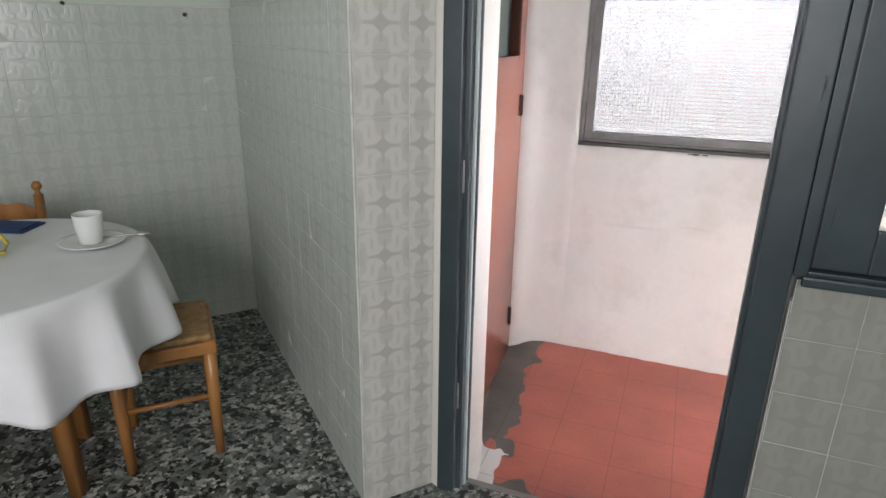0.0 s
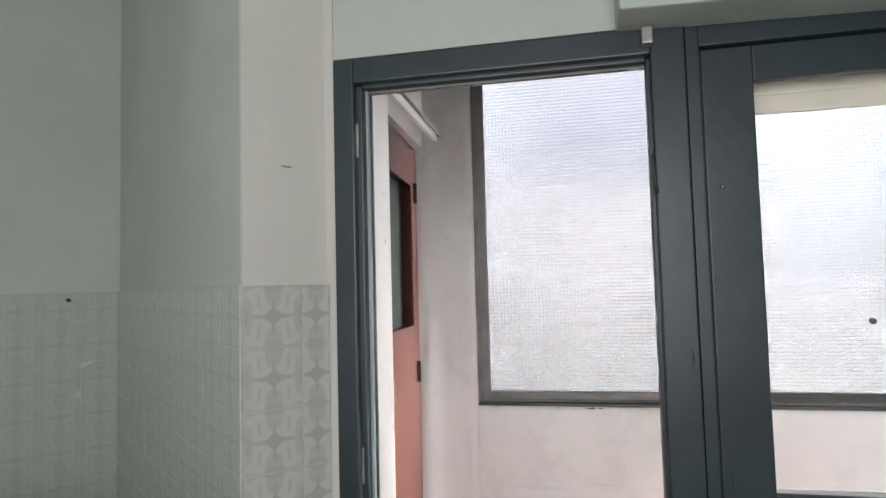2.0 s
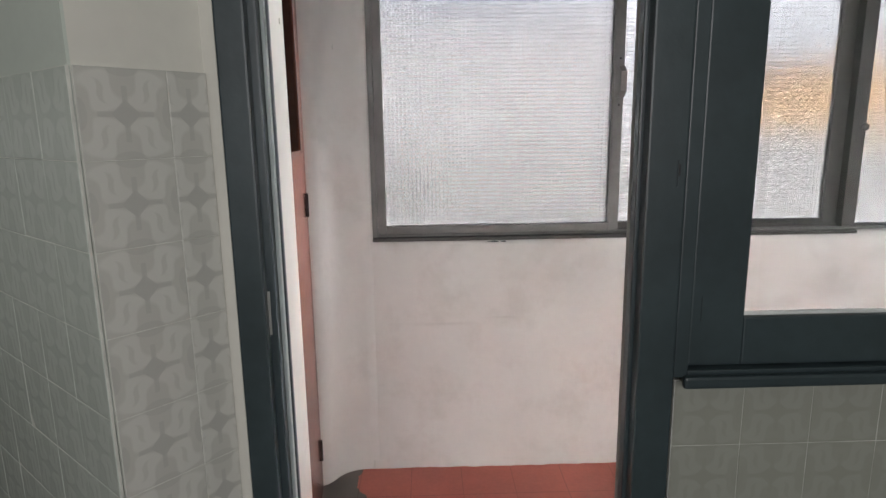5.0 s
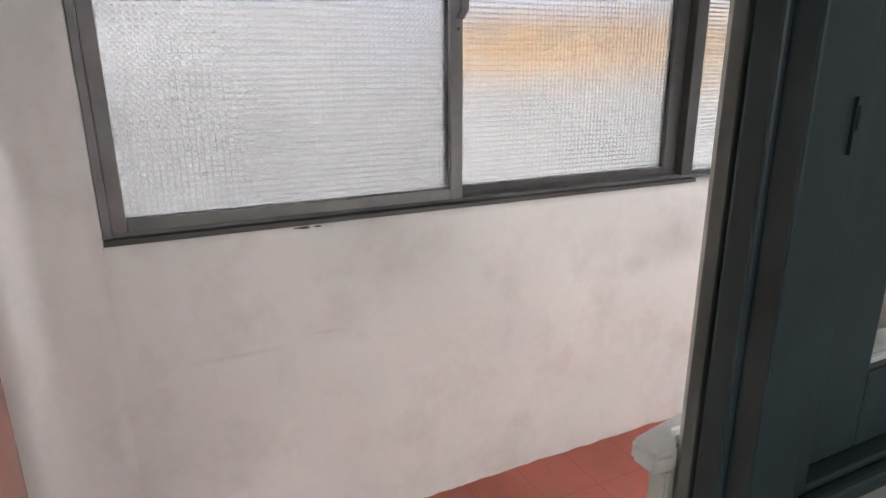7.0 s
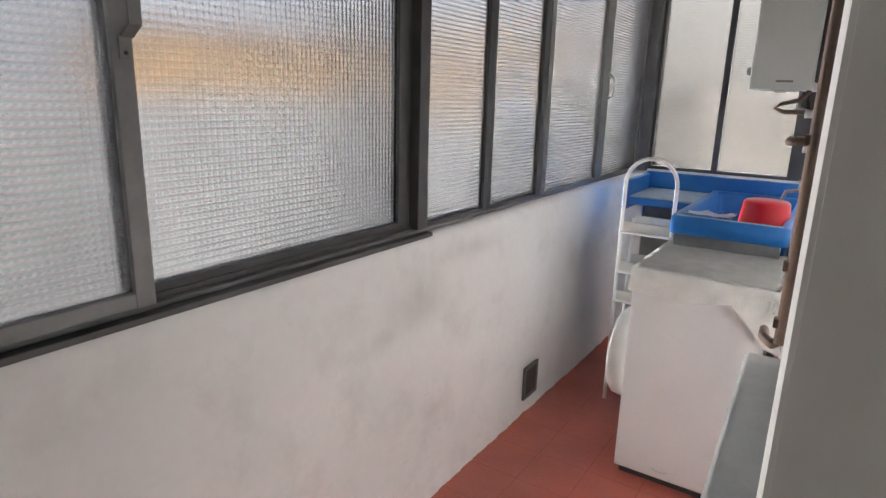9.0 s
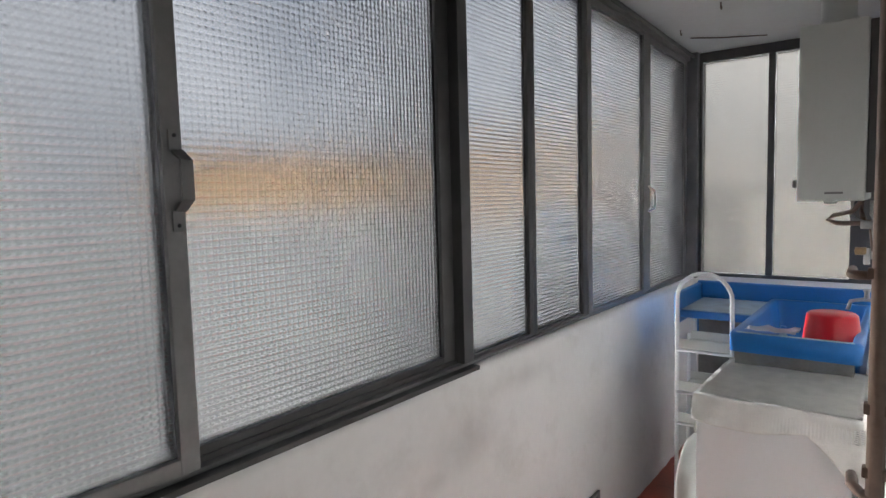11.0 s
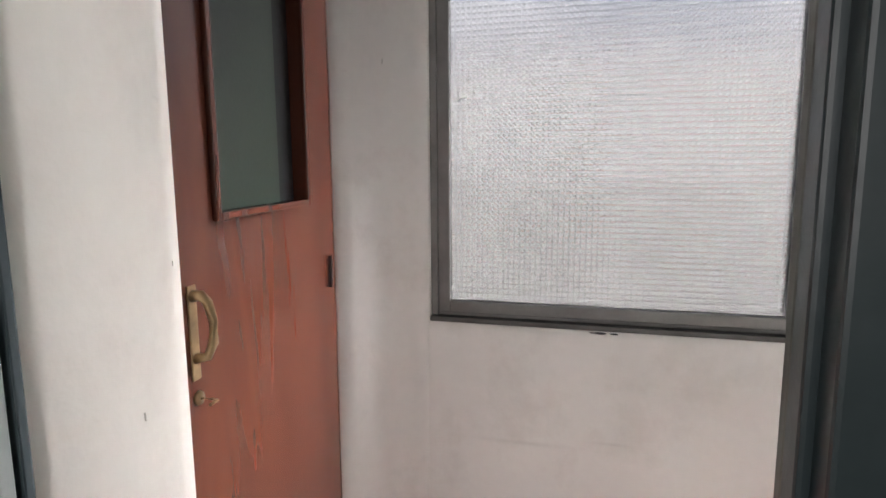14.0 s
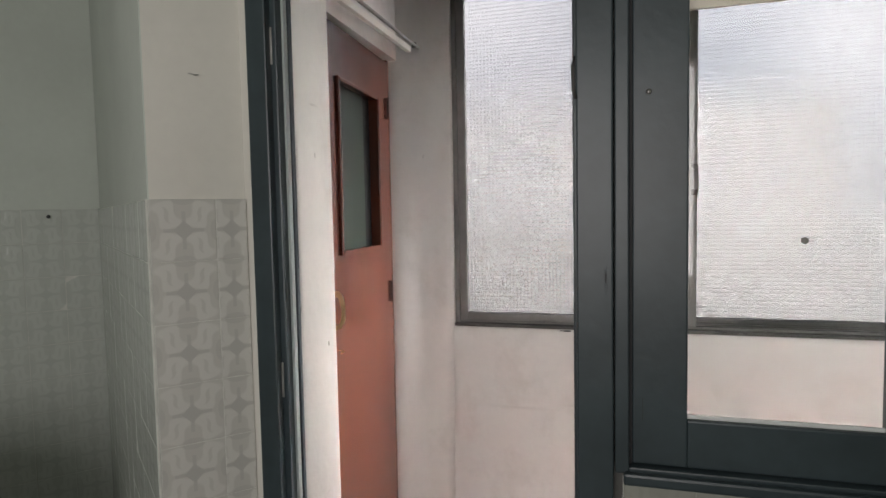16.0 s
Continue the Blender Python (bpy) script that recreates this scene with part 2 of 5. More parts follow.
def red_floor_material():
    """Red floor paint over cement, scuffed, worn down to the grey screed by the brown door and the step."""
    m = mat("red_floor_paint", (0.52, 0.145, 0.102), 0.34, vary=0.25, scale=3.0, bump=0.015, fine=60)
    nt = m.node_tree
    n, l = nt.nodes, nt.links
    b = n["Principled BSDF"]
    src = b.inputs["Base Color"].links[0].from_socket
    co = n.new("ShaderNodeTexCoord")
    sep = n.new("ShaderNodeSeparateXYZ")
    l.new(co.outputs["Object"], sep.inputs[0])
    noi = n.new("ShaderNodeTexNoise")
    noi.inputs["Scale"].default_value = 6
    noi.inputs["Detail"].default_value = 3
    noi.inputs["Roughness"].default_value = 0.4
    l.new(co.outputs["Object"], noi.inputs["Vector"])
    wob = out_math(nt, "MULTIPLY", out_math(nt, "SUBTRACT", noi.outputs["Fac"], 0.5), 0.34)
    near = out_math(nt, "LESS_THAN", out_math(nt, "ADD", sep.outputs[0], wob), -0.25)
    step = out_math(nt, "MULTIPLY", out_math(nt, "LESS_THAN", out_math(nt, "ADD", sep.outputs[1], wob), 0.30),
                    out_math(nt, "LESS_THAN", sep.outputs[0], 0.12))
    worn = out_math(nt, "MAXIMUM", near, step)
    dx = out_math(nt, "POWER", out_math(nt, "ADD", sep.outputs[0], 0.33), 2.0)
    dy = out_math(nt, "POWER", out_math(nt, "MULTIPLY", out_math(nt, "SUBTRACT", sep.outputs[1], 0.33), 0.55), 2.0)
    spill = out_math(nt, "LESS_THAN", out_math(nt, "ADD", out_math(nt, "SQRT", out_math(nt, "ADD", dx, dy)), out_math(nt, "MULTIPLY", wob, 0.5)), 0.115)
    mx = n.new("ShaderNodeMix")
    mx.data_type = "RGBA"
    l.new(worn, mx.inputs["Factor"])
    l.new(src, mx.inputs["A"])
    rr = n.new("ShaderNodeValToRGB")
    rr.color_ramp.elements[0].color = (0.10, 0.092, 0.085, 1)
    rr.color_ramp.elements[1].color = (0.24, 0.22, 0.20, 1)
    l.new(noi.outputs["Fac"], rr.inputs["Fac"])
    l.new(rr.outputs[0], mx.inputs["B"])
    # pale chips and scratches
    v = n.new("ShaderNodeTexNoise")
    v.inputs["Scale"].default_value = 22
    v.inputs["Detail"].default_value = 8
    v.inputs["Roughness"].default_value = 0.75
    l.new(co.outputs["Object"], v.inputs["Vector"])
    chip = out_math(nt, "GREATER_THAN", v.outputs["Fac"], 0.73)
    mx2 = n.new("ShaderNodeMix")
    mx2.data_type = "RGBA"
    l.new(out_math(nt, "MULTIPLY", chip, 0.55), mx2.inputs["Factor"])
    l.new(mx.outputs["Result"], mx2.inputs["A"])
    mx2.inputs["B"].default_value = (0.55, 0.36, 0.32, 1)
    mx3 = n.new("ShaderNodeMix")
    mx3.data_type = "RGBA"
    l.new(spill, mx3.inputs["Factor"])
    l.new(mx2.outputs["Result"], mx3.inputs["A"])
    mx3.inputs["B"].default_value = (0.74, 0.73, 0.72, 1)
    # tile joints scored into the screed, half filled with paint
    lines = None
    for k, shift in ((0, 0.06), (1, 0.11)):
        cell = out_math(nt, "PINGPONG", out_math(nt, "ADD", out_math(nt, "ADD", sep.outputs[k], shift), out_math(nt, "MULTIPLY", wob, 0.02)), 0.11)
        line = out_math(nt, "LESS_THAN", cell, 0.0018)
        lines = line if lines is None else out_math(nt, "MAXIMUM", lines, line)
    mx4 = n.new("ShaderNodeMix")
    mx4.data_type = "RGBA"
    l.new(out_math(nt, "MULTIPLY", lines, out_math(nt, "MULTIPLY", v.outputs["Fac"], 0.7)), mx4.inputs["Factor"])
    l.new(mx3.outputs["Result"], mx4.inputs["A"])
    mx4.inputs["B"].default_value = (0.10, 0.035, 0.028, 1)
    l.new(mx4.outputs["Result"], b.inputs["Base Color"])
    rg = out_math(nt, "ADD", out_math(nt, "MULTIPLY", worn, 0.4), 0.30)
    l.new(rg, b.inputs["Roughness"])
    return m


def plaster_material(name, color, stain=(0.5, 0.46, 0.42), amount=0.25):
    """Old distempered plaster with soft stains, scuffs and trowel marks."""
    m = mat(name, color, 0.85, vary=0.07, scale=1.8, bump=0.05, fine=35, spec=0.2)
    nt = m.node_tree
    n, l = nt.nodes, nt.links
    b = n["Principled BSDF"]
    src = b.inputs["Base Color"].links[0].from_socket
    co = n.new("ShaderNodeTexCoord")
    a = n.new("ShaderNodeTexNoise")
    a.inputs["Scale"].default_value = 3.2
    a.inputs["Detail"].default_value = 7
    a.inputs["Roughness"].default_value = 0.65
    l.new(co.outputs["Object"], a.inputs["Vector"])
    r = n.new("ShaderNodeValToRGB")
    r.color_ramp.elements[0].position, r.color_ramp.elements[0].color = 0.52, (0, 0, 0, 1)
    r.color_ramp.elements[1].position, r.color_ramp.elements[1].color = 0.80, (amount * 2.2,) * 3 + (1,)
    l.new(a.outputs["Fac"], r.inputs["Fac"])
    mx = n.new("ShaderNodeMix")
    mx.data_type = "RGBA"
    l.new(r.outputs[0], mx.inputs["Factor"])
    l.new(src, mx.inputs["A"])
    mx.inputs["B"].default_value = (*stain, 1)
    # small scuff marks, drawn out along the wall
    mp = n.new("ShaderNodeMapping")
    mp.inputs["Scale"].default_value = (5, 5, 26)
    l.new(co.outputs["Object"], mp.inputs["Vector"])
    s = n.new("ShaderNodeTexNoise")
    s.inputs["Scale"].default_value = 1.0
    s.inputs["Detail"].default_value = 4
    l.new(mp.outputs[0], s.inputs["Vector"])
    sc = n.new("ShaderNodeValToRGB")
    sc.color_ramp.elements[0].position, sc.color_ramp.elements[0].color = 0.72, (0, 0, 0, 1)
    sc.color_ramp.elements[1].position, sc.color_ramp.elements[1].color = 0.80, (0.3, 0.3, 0.3, 1)
    l.new(s.outputs["Fac"], sc.inputs["Fac"])
    mx2 = n.new("ShaderNodeMix")
    mx2.data_type = "RGBA"
    l.new(sc.outputs[0], mx2.inputs["Factor"])
    l.new(mx.outputs["Result"], mx2.inputs["A"])
    mx2.inputs["B"].default_value = (0.33, 0.29, 0.26, 1)
    l.new(mx2.outputs["Result"], b.inputs["Base Color"])
    return m


def smudge(m, spots):
    """Grey hand and water smudges on a wall along x: (x, z, half width, half height, strength)."""
    nt = m.node_tree
    n, l = nt.nodes, nt.links
    b = n["Principled BSDF"]
    src = b.inputs["Base Color"].links[0].from_socket
    co = n.new("ShaderNodeTexCoord")
    sep = n.new("ShaderNodeSeparateXYZ")
    l.new(co.outputs["Object"], sep.inputs[0])
    cloudy = n.new("ShaderNodeTexNoise")
    cloudy.inputs["Scale"].default_value = 7
    cloudy.inputs["Detail"].default_value = 5
    l.new(co.outputs["Object"], cloudy.inputs["Vector"])
    total = None
    for x, z, w, h, strength in spots:
        u = out_math(nt, "POWER", out_math(nt, "MULTIPLY", out_math(nt, "SUBTRACT", sep.outputs[0], x), 1 / w), 2.0)
        v = out_math(nt, "POWER", out_math(nt, "MULTIPLY", out_math(nt, "SUBTRACT", sep.outputs[2], z), 1 / h), 2.0)
        g = out_math(nt, "MULTIPLY", out_math(nt, "POWER", 2.718, out_math(nt, "MULTIPLY", out_math(nt, "ADD", u, v), -1.5)), strength)
        total = g if total is None else out_math(nt, "MAXIMUM", total, g)
    mx = n.new("ShaderNodeMix")
    mx.data_type = "RGBA"
    l.new(out_math(nt, "MULTIPLY", total, out_math(nt, "MULTIPLY", cloudy.outputs["Fac"], 1.5)), mx.inputs["Factor"])
    l.new(src, mx.inputs["A"])
    mx.inputs["B"].default_value = (0.33, 0.31, 0.29, 1)
    l.new(mx.outputs["Result"], b.inputs["Base Color"])


M = {}
M["plaster_white"] = plaster_material("white_plaster", (0.785, 0.765, 0.745))
M["plaster_smudged"] = plaster_material("smudged_white_plaster", (0.785, 0.765, 0.745))
smudge(M["plaster_smudged"], ((1.78, 0.70, 0.20, 0.10, 0.5), (1.60, 0.63, 0.10, 0.05, 0.3), (3.3, 0.55, 0.35, 0.16, 0.35), (0.10, 0.56, 0.16, 0.008, 0.22), (0.36, 0.585, 0.06, 0.006, 0.25), (0.62, 0.76, 0.22, 0.09, 0.12), (2.15, 0.83, 0.25, 0.05, 0.3)))
M["plaster_jamb"] = plaster_material("white_limewash", (0.87, 0.85, 0.79), amount=0.12)
M["dirty_paint"] = mat("dirty_grey_paint", (0.20, 0.195, 0.18), 0.6, vary=0.3, scale=7, bump=0.04, fine=50)
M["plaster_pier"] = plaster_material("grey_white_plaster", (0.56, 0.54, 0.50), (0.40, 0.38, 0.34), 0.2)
M["kitchen_paint"] = plaster_material("pale_green_wall_paint", (0.575, 0.615, 0.56), (0.5, 0.52, 0.47), 0.15)
M["strip_paint"] = plaster_material("cream_wall_paint", (0.70, 0.68, 0.62), (0.5, 0.5, 0.45), 0.12)
M["ceiling"] = plaster_material("grey_ceiling_paint", (0.56, 0.55, 0.53))
M["grout"] = mat("tile_grout", (0.64, 0.64, 0.59), 0.9, vary=0.2, scale=20)
M["tile"] = tile_material("cream_patterned_tile", (0.52, 0.51, 0.47), (0.60, 0.59, 0.55), (0.42, 0.41, 0.385))
M["tile_green"] = tile_material("pale_green_patterned_tile", (0.50, 0.53, 0.485), (0.545, 0.575, 0.53), (0.47, 0.50, 0.46))
# Darker copy for under the window: that wall's shade is put into the colour.
M["tile_shaded"] = tile_material("dull_grey_patterned_tile", (0.30, 0.305, 0.265), (0.325, 0.33, 0.29), (0.285, 0.29, 0.25))
M["terrazzo"] = terrazzo_material()
M["red"] = red_floor_material()
M["green"] = mat("grey_green_gloss_paint", (0.036, 0.052, 0.058), 0.36, vary=0.22, scale=5, bump=0.02, fine=40)
M["alu"] = mat("dull_aluminium", (0.19, 0.185, 0.18), 0.5, metal=0.35, vary=0.2, scale=9, bump=0.01)
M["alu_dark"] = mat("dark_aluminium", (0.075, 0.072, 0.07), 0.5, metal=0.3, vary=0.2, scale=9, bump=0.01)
M["seal"] = mat("white_sealing_strip", (0.72, 0.74, 0.72), 0.5)
M["seal_grey"] = mat("grey_green_sealing_strip", (0.34, 0.38, 0.37), 0.5)
M["black"] = mat("black_rubber", (0.012, 0.012, 0.013), 0.6)
M["glass"] = glass_material("cross_ribbed_glass")
M["glass_soft"] = glass_material("cross_ribbed_glass_double", deep=1.0, rough=0.2, tint=(0.0200, 0.0205, 0.0216))
M["glass_rib"] = glass_material("ribbed_glass", pitch=(0.0, 0.0155), deep=0.9, rough=0.12)
M["glass_rib_end"] = glass_material("ribbed_glass_end", axes=(1, 2), pitch=(0.0, 0.0155), deep=0.8, rough=0.25, tint=(0.0300, 0.0285, 0.0262))
M["glass_clear"] = glass_material("clear_glass", deep=0, rough=0.0, tint=(0.97, 0.98, 0.98))
M["mahogany"] = wood_material("red_brown_varnished_wood", (0.050, 0.0125, 0.0065), (0.095, 0.0265, 0.0135), 0.26)
M["pine"] = wood_material("honey_varnished_pine", (0.24, 0.095, 0.025), (0.45, 0.21, 0.065), 0.32)
M["rush"] = mat("woven_rush", (0.34, 0.20, 0.08), 0.75, vary=0.4, scale=40, bump=0.1, fine=200)
M["steel"] = mat("zinc_plated_steel", (0.42, 0.41, 0.39), 0.4, metal=0.8, vary=0.25, scale=15)
M["brass"] = mat("tarnished_brass", (0.38, 0.27, 0.15), 0.35, metal=0.85, vary=0.35, scale=18)
M["rust"] = mat("brown_painted_pipe", (0.13, 0.085, 0.06), 0.6, vary=0.35, scale=14, bump=0.04)
M["enamel"] = mat("white_enamel", (0.84, 0.84, 0.83), 0.3, vary=0.04, scale=3, bump=0.004)
M["boiler"] = mat("grey_white_enamel", (0.56, 0.57, 0.53), 0.42, vary=0.05, scale=3, bump=0.004)
M["cotton"] = mat("white_cotton", (0.78, 0.78, 0.79), 0.9, vary=0.05, scale=9, bump=0.03, fine=300, spec=0.2)
M["crochet"] = mat("cream_crochet_cotton", (0.82, 0.80, 0.75), 0.9, vary=0.1, scale=14, bump=0.08, fine=240, spec=0.2)
M["china"] = mat("white_china", (0.78, 0.79, 0.77), 0.15, vary=0.03, bump=0.0)
M["blue"] = mat("blue_plastic", (0.02, 0.16, 0.46), 0.35, vary=0.15, scale=7, bump=0.006)
M["blue_pale"] = mat("worn_pale_blue_plastic", (0.42, 0.52, 0.58), 0.5, vary=0.2, scale=12)
M["redplastic"] = mat("red_plastic", (0.55, 0.008, 0.02), 0.3, vary=0.08, bump=0.0)
M["white_plastic"] = mat("white_plastic", (0.66, 0.65, 0.61), 0.4, vary=0.08)
M["grey_dark"] = mat("dark_grey_plastic", (0.06, 0.06, 0.062), 0.5)
M["cement"] = mat("grey_cement", (0.30, 0.29, 0.27), 0.9, vary=0.25, scale=8, bump=0.06)
M["marble"] = mat("white_stone_sill", (0.88, 0.87, 0.85), 0.45, vary=0.10, scale=10, bump=0.02)
M["door_glass"] = mat("dark_green_ribbed_glass", (0.022, 0.036, 0.024), 0.42, vary=0.2, scale=4, bump=0.01, fine=120)
M["curtain"] = mat("dark_green_cloth", (0.05, 0.075, 0.052), 0.9, vary=0.15, scale=30)
M["shutter"] = mat("beige_shutter_slat", (0.56, 0.52, 0.42), 0.5, vary=0.08)
M["yellow"] = mat("yellow_ceramic", (0.62, 0.50, 0.06), 0.2, bump=0)
M["navy"] = mat("navy_cloth", (0.03, 0.06, 0.16), 0.9, vary=0.3, scale=30)
M["ochre"] = mat("ochre_render", (0.70, 0.46, 0.24), 0.9, vary=0.15, scale=0.3)
M["pale_house"] = mat("white_render", (0.80, 0.80, 0.80), 0.9, vary=0.08, scale=0.3)
M["roof"] = mat("pale_concrete_flat_roof", (0.66, 0.65, 0.63), 0.9, vary=0.2, scale=0.5)
M["tileroof"] = mat("clay_roof", (0.42, 0.20, 0.12), 0.9, vary=0.2, scale=0.5)
M["windowdark"] = mat("dark_window", (0.05, 0.06, 0.07), 0.2, bump=0)
M["far_ground"] = mat("far_ground", (0.28, 0.27, 0.25), 0.95, vary=0.2, scale=0.2)


# ---- helpers for building ----
def boxes(*items, bevel=0.0, seg=2):
    """One bmesh of boxes, each given as (x0, y0, z0, x1, y1, z1)."""
    bm = bmesh.new()
    for x0, y0, z0, x1, y1, z1 in items:
        m = Matrix.Translation(((x0 + x1) / 2, (y0 + y1) / 2, (z0 + z1) / 2)) @ Matrix.Diagonal((x1 - x0, y1 - y0, z1 - z0, 1))
        bmesh.ops.create_cube(bm, size=1.0, matrix=m)
    if bevel:
        bmesh.ops.bevel(bm, geom=bm.edges[:], offset=bevel, segments=seg, affect="EDGES", profile=0.6, clamp_overlap=True)
    return bm


def prism(pts, z0, z1, bevel=0.0):
    """An upright block over a plan outline, anticlockwise."""
    bm = bmesh.new()
    lo = [bm.verts.new((x, y, z0)) for x, y in pts]
    hi = [bm.verts.new((x, y, z1)) for x, y in pts]
    k = len(pts)
    bm.faces.new(lo[::-1])
    bm.faces.new(hi)
    for i in range(k):
        bm.faces.new((lo[i], lo[(i + 1) % k], hi[(i + 1) % k], hi[i]))
    bmesh.ops.recalc_face_normals(bm, faces=bm.faces[:])
    if bevel:
        bmesh.ops.bevel(bm, geom=bm.edges[:], offset=bevel, segments=2, affect="EDGES", clamp_overlap=True)
    return bm


def lathe(profile, steps=32):
    """A turned body from (radius, height) pairs."""
    bm = bmesh.new()
    rings = []
    for r, z in profile:
        if r < 1e-5:
            rings.append([bm.verts.new((0, 0, z))])
        else:
            rings.append([bm.verts.new((r * math.cos(2 * math.pi * i / steps), r * math.sin(2 * math.pi * i / steps), z)) for i in range(steps)])
    for a, b in zip(rings, rings[1:]):
        for i in range(steps):
            j = (i + 1) % steps
            f = [a[i % len(a)], a[j % len(a)], b[j % len(b)], b[i % len(b)]]
            u = []
            for v in f:
                if v not in u:
                    u.append(v)
            if len(u) > 2:
                bm.faces.new(u)
    for f in bm.faces:
        f.smooth = True
    bmesh.ops.recalc_face_normals(bm, faces=bm.faces[:])
    return bm


def tube(points, radius, steps=10, radii=None):
    """A round bar swept along points."""
    bm = bmesh.new()
    pts = [Vector(p) for p in points]
    rings = []
    up = Vector((0.13, 0.21, 0.97))
    for i, p in enumerate(pts):
        d = (pts[min(i + 1, len(pts) - 1)] - pts[max(i - 1, 0)]).normalized()
        if abs(d.dot(up)) > 0.98:
            up = Vector((1, 0.1, 0))
        a = d.cross(up).normalized()
        b = d.cross(a)
        r = radii[i] if radii else radius
        rings.append([bm.verts.new(p + r * (a * math.cos(2 * math.pi * k / steps) + b * math.sin(2 * math.pi * k / steps))) for k in range(steps)])
    for s, t in zip(rings, rings[1:]):
        for k in range(steps):
            bm.faces.new((s[k], s[(k + 1) % steps], t[(k + 1) % steps], t[k])).smooth = True
    bm.faces.new(rings[0][::-1])
    bm.faces.new(rings[-1])
    bmesh.ops.recalc_face_normals(bm, faces=bm.faces[:])
    return bm


def arc(c, r, a0, a1, n, plane="yz"):
    out = []
    for i in range(n + 1):
        a = radians(a0 + (a1 - a0) * i / n)
        u, v = r * math.cos(a), r * math.sin(a)
        out.append({"yz": (c[0], c[1] + u, c[2] + v), "xz": (c[0] + u, c[1], c[2] + v), "xy": (c[0] + u, c[1] + v, c[2])}[plane])
    return out


def linked(name, bm, material):
    me = bpy.data.meshes.new(name)
    bm.to_mesh(me)
    bm.free()
    me.materials.append(material)
    return new(name, me)


def part(name, bm, material, parent, label=""):
    ob = linked(name, bm, material)
    ob.parent = parent
    if label:
        tagged(ob, label)
    return ob


def thing(name, label, category, m=None, group="", kind=""):
    ob = new(name)
    ob.empty_display_size = 0.05
    if m is not None:
        ob.matrix_basis = m
    return tagged(ob, label, category, group, kind)


def solid(name, bm, material, label, category, m=None, group=""):
    """A thing of one piece."""
    ob = linked(name, bm, material)
    if m is not None:
        ob.matrix_basis = m
    return tagged(ob, label, category, group)


def structure(name, bm, material, label, category="wall"):
    return tagged(linked(name, bm, material), label, category, kind="structure")


# ---- the large structure ----
# The kitchen stands turned against the balcony: C is its inner corner, U runs along the partition, W along the tiled wall.
C = Vector((-1.75, 1.0))
U = Vector((0.757, -0.653))
W = Vector((-0.653, -0.757))
S0 = Vector((-0.523, -0.061))
S1 = S0 - W * 0.225
KTOP = 3.3
BF = -0.10       # balcony floor
BC = 2.62        # top of the balcony walls; the ceiling falls a little along the balcony


def under(x):
    """Height of the balcony ceiling."""
    return 2.60 - 0.036 * x


UL = (S0 - C).length
turn_u = math.degrees(math.atan2(U.y, U.x))
turn_w = math.degrees(math.atan2(-W.y, -W.x))

lw = C + W * 3.6
tiled_wall = structure("wall_west", prism([tuple(C + W * -0.2), tuple(C + W * -0.2 - U * 0.15), tuple(lw - U * 0.15), tuple(lw)], -0.2, KTOP),
                       M["kitchen_paint"], "pale green painted kitchen wall above tiles")
partition = structure("wall_partition", prism([tuple(S0), tuple(S1), tuple(C - W * 0.225), tuple(C)], -0.2, KTOP, 0.006),
                      M["kitchen_paint"], "pale green painted partition with a tiled dado")
strip = structure("wall_partition_end", prism([tuple(S0 + U * 0.003 - W * 0.002), tuple(S1 + U * 0.003), (-0.345, 0.095), (-0.345, 0.17), tuple(S1 - U * 0.05), tuple(S0 - W * 0.01 - U * 0.0)], -0.2, KTOP),
                  M["strip_paint"], "cream painted end of the partition beside the doorway")
REVEAL = [(-0.284, 0.165), (-0.275, 0.21), (-0.271, 0.26), (-0.272, 0.32), (-0.283, 0.38), (-0.301, 0.44), (-0.327, 0.50), (-0.345, 0.525), (-0.37, 0.545)]
reveal = prism([(-0.345, 0.17)] + REVEAL + [(-0.60, 0.562), (-0.60, 0.17)], -0.2, KTOP)
for f in reveal.faces:
    f.smooth = abs(f.normal.z) < 0.5 and f.normal.x > 0.2
jamb_l = structure("wall_door_jamb", reveal, M["plaster_jamb"], "white limewashed reveal of the doorway, bulging and uneven")
lintel_w = structure("wall_over_brown_door", prism([(-0.60, 0.563), (-0.380, 0.563), (-0.40, 1.30), (-0.60, 1.30)], 2.12, BC), M["plaster_white"], "white plaster lintel over the brown door")
FACE = ((1.425, BF - 0.05), (1.425, BF + 0.015), (1.436, BF + 0.05), (1.45, 0.25), (1.462, 0.6), (1.474, 0.90), (1.478, 0.94), (1.478, BC))


def rounded_corner():
    """Plaster that runs round from the brown door to the window, leaning like the parapet."""
    plan = [(-0.436, 1.301, 0.0), (-0.412, 1.314, 0.0), (-0.392, 1.338, 0.05), (-0.374, 1.372, 0.2), (-0.346, 1.408, 0.5), (-0.318, 1.430, 0.75), (-0.285, 1.4435, 0.92), (-0.245, 1.4492, 1.0), (-0.205, 1.45, 1.0)]
    bm = bmesh.new()
    rows = []
    for yf, z in FACE:
        rows.append([bm.verts.new((x, y + w * (yf - 1.45), z)) for x, y, w in plan] + [bm.verts.new(p + (z,)) for p in ((-0.205, 1.62), (-0.60, 1.62), (-0.60, 1.301))])
    for a, b in zip(rows, rows[1:]):
        for k in range(len(a)):
            j = (k + 1) % len(a)
            bm.faces.new((a[k], a[j], b[j], b[k])).smooth = k < 8
    bm.faces.new(rows[0][::-1])
    bm.faces.new(rows[-1])
    bmesh.ops.recalc_face_normals(bm, faces=bm.faces[:])
    return bm


corner = rounded_corner()
pier_w = structure("wall_balcony_west", corner, M["plaster_white"], "white plaster corner between brown door and window, rounded")


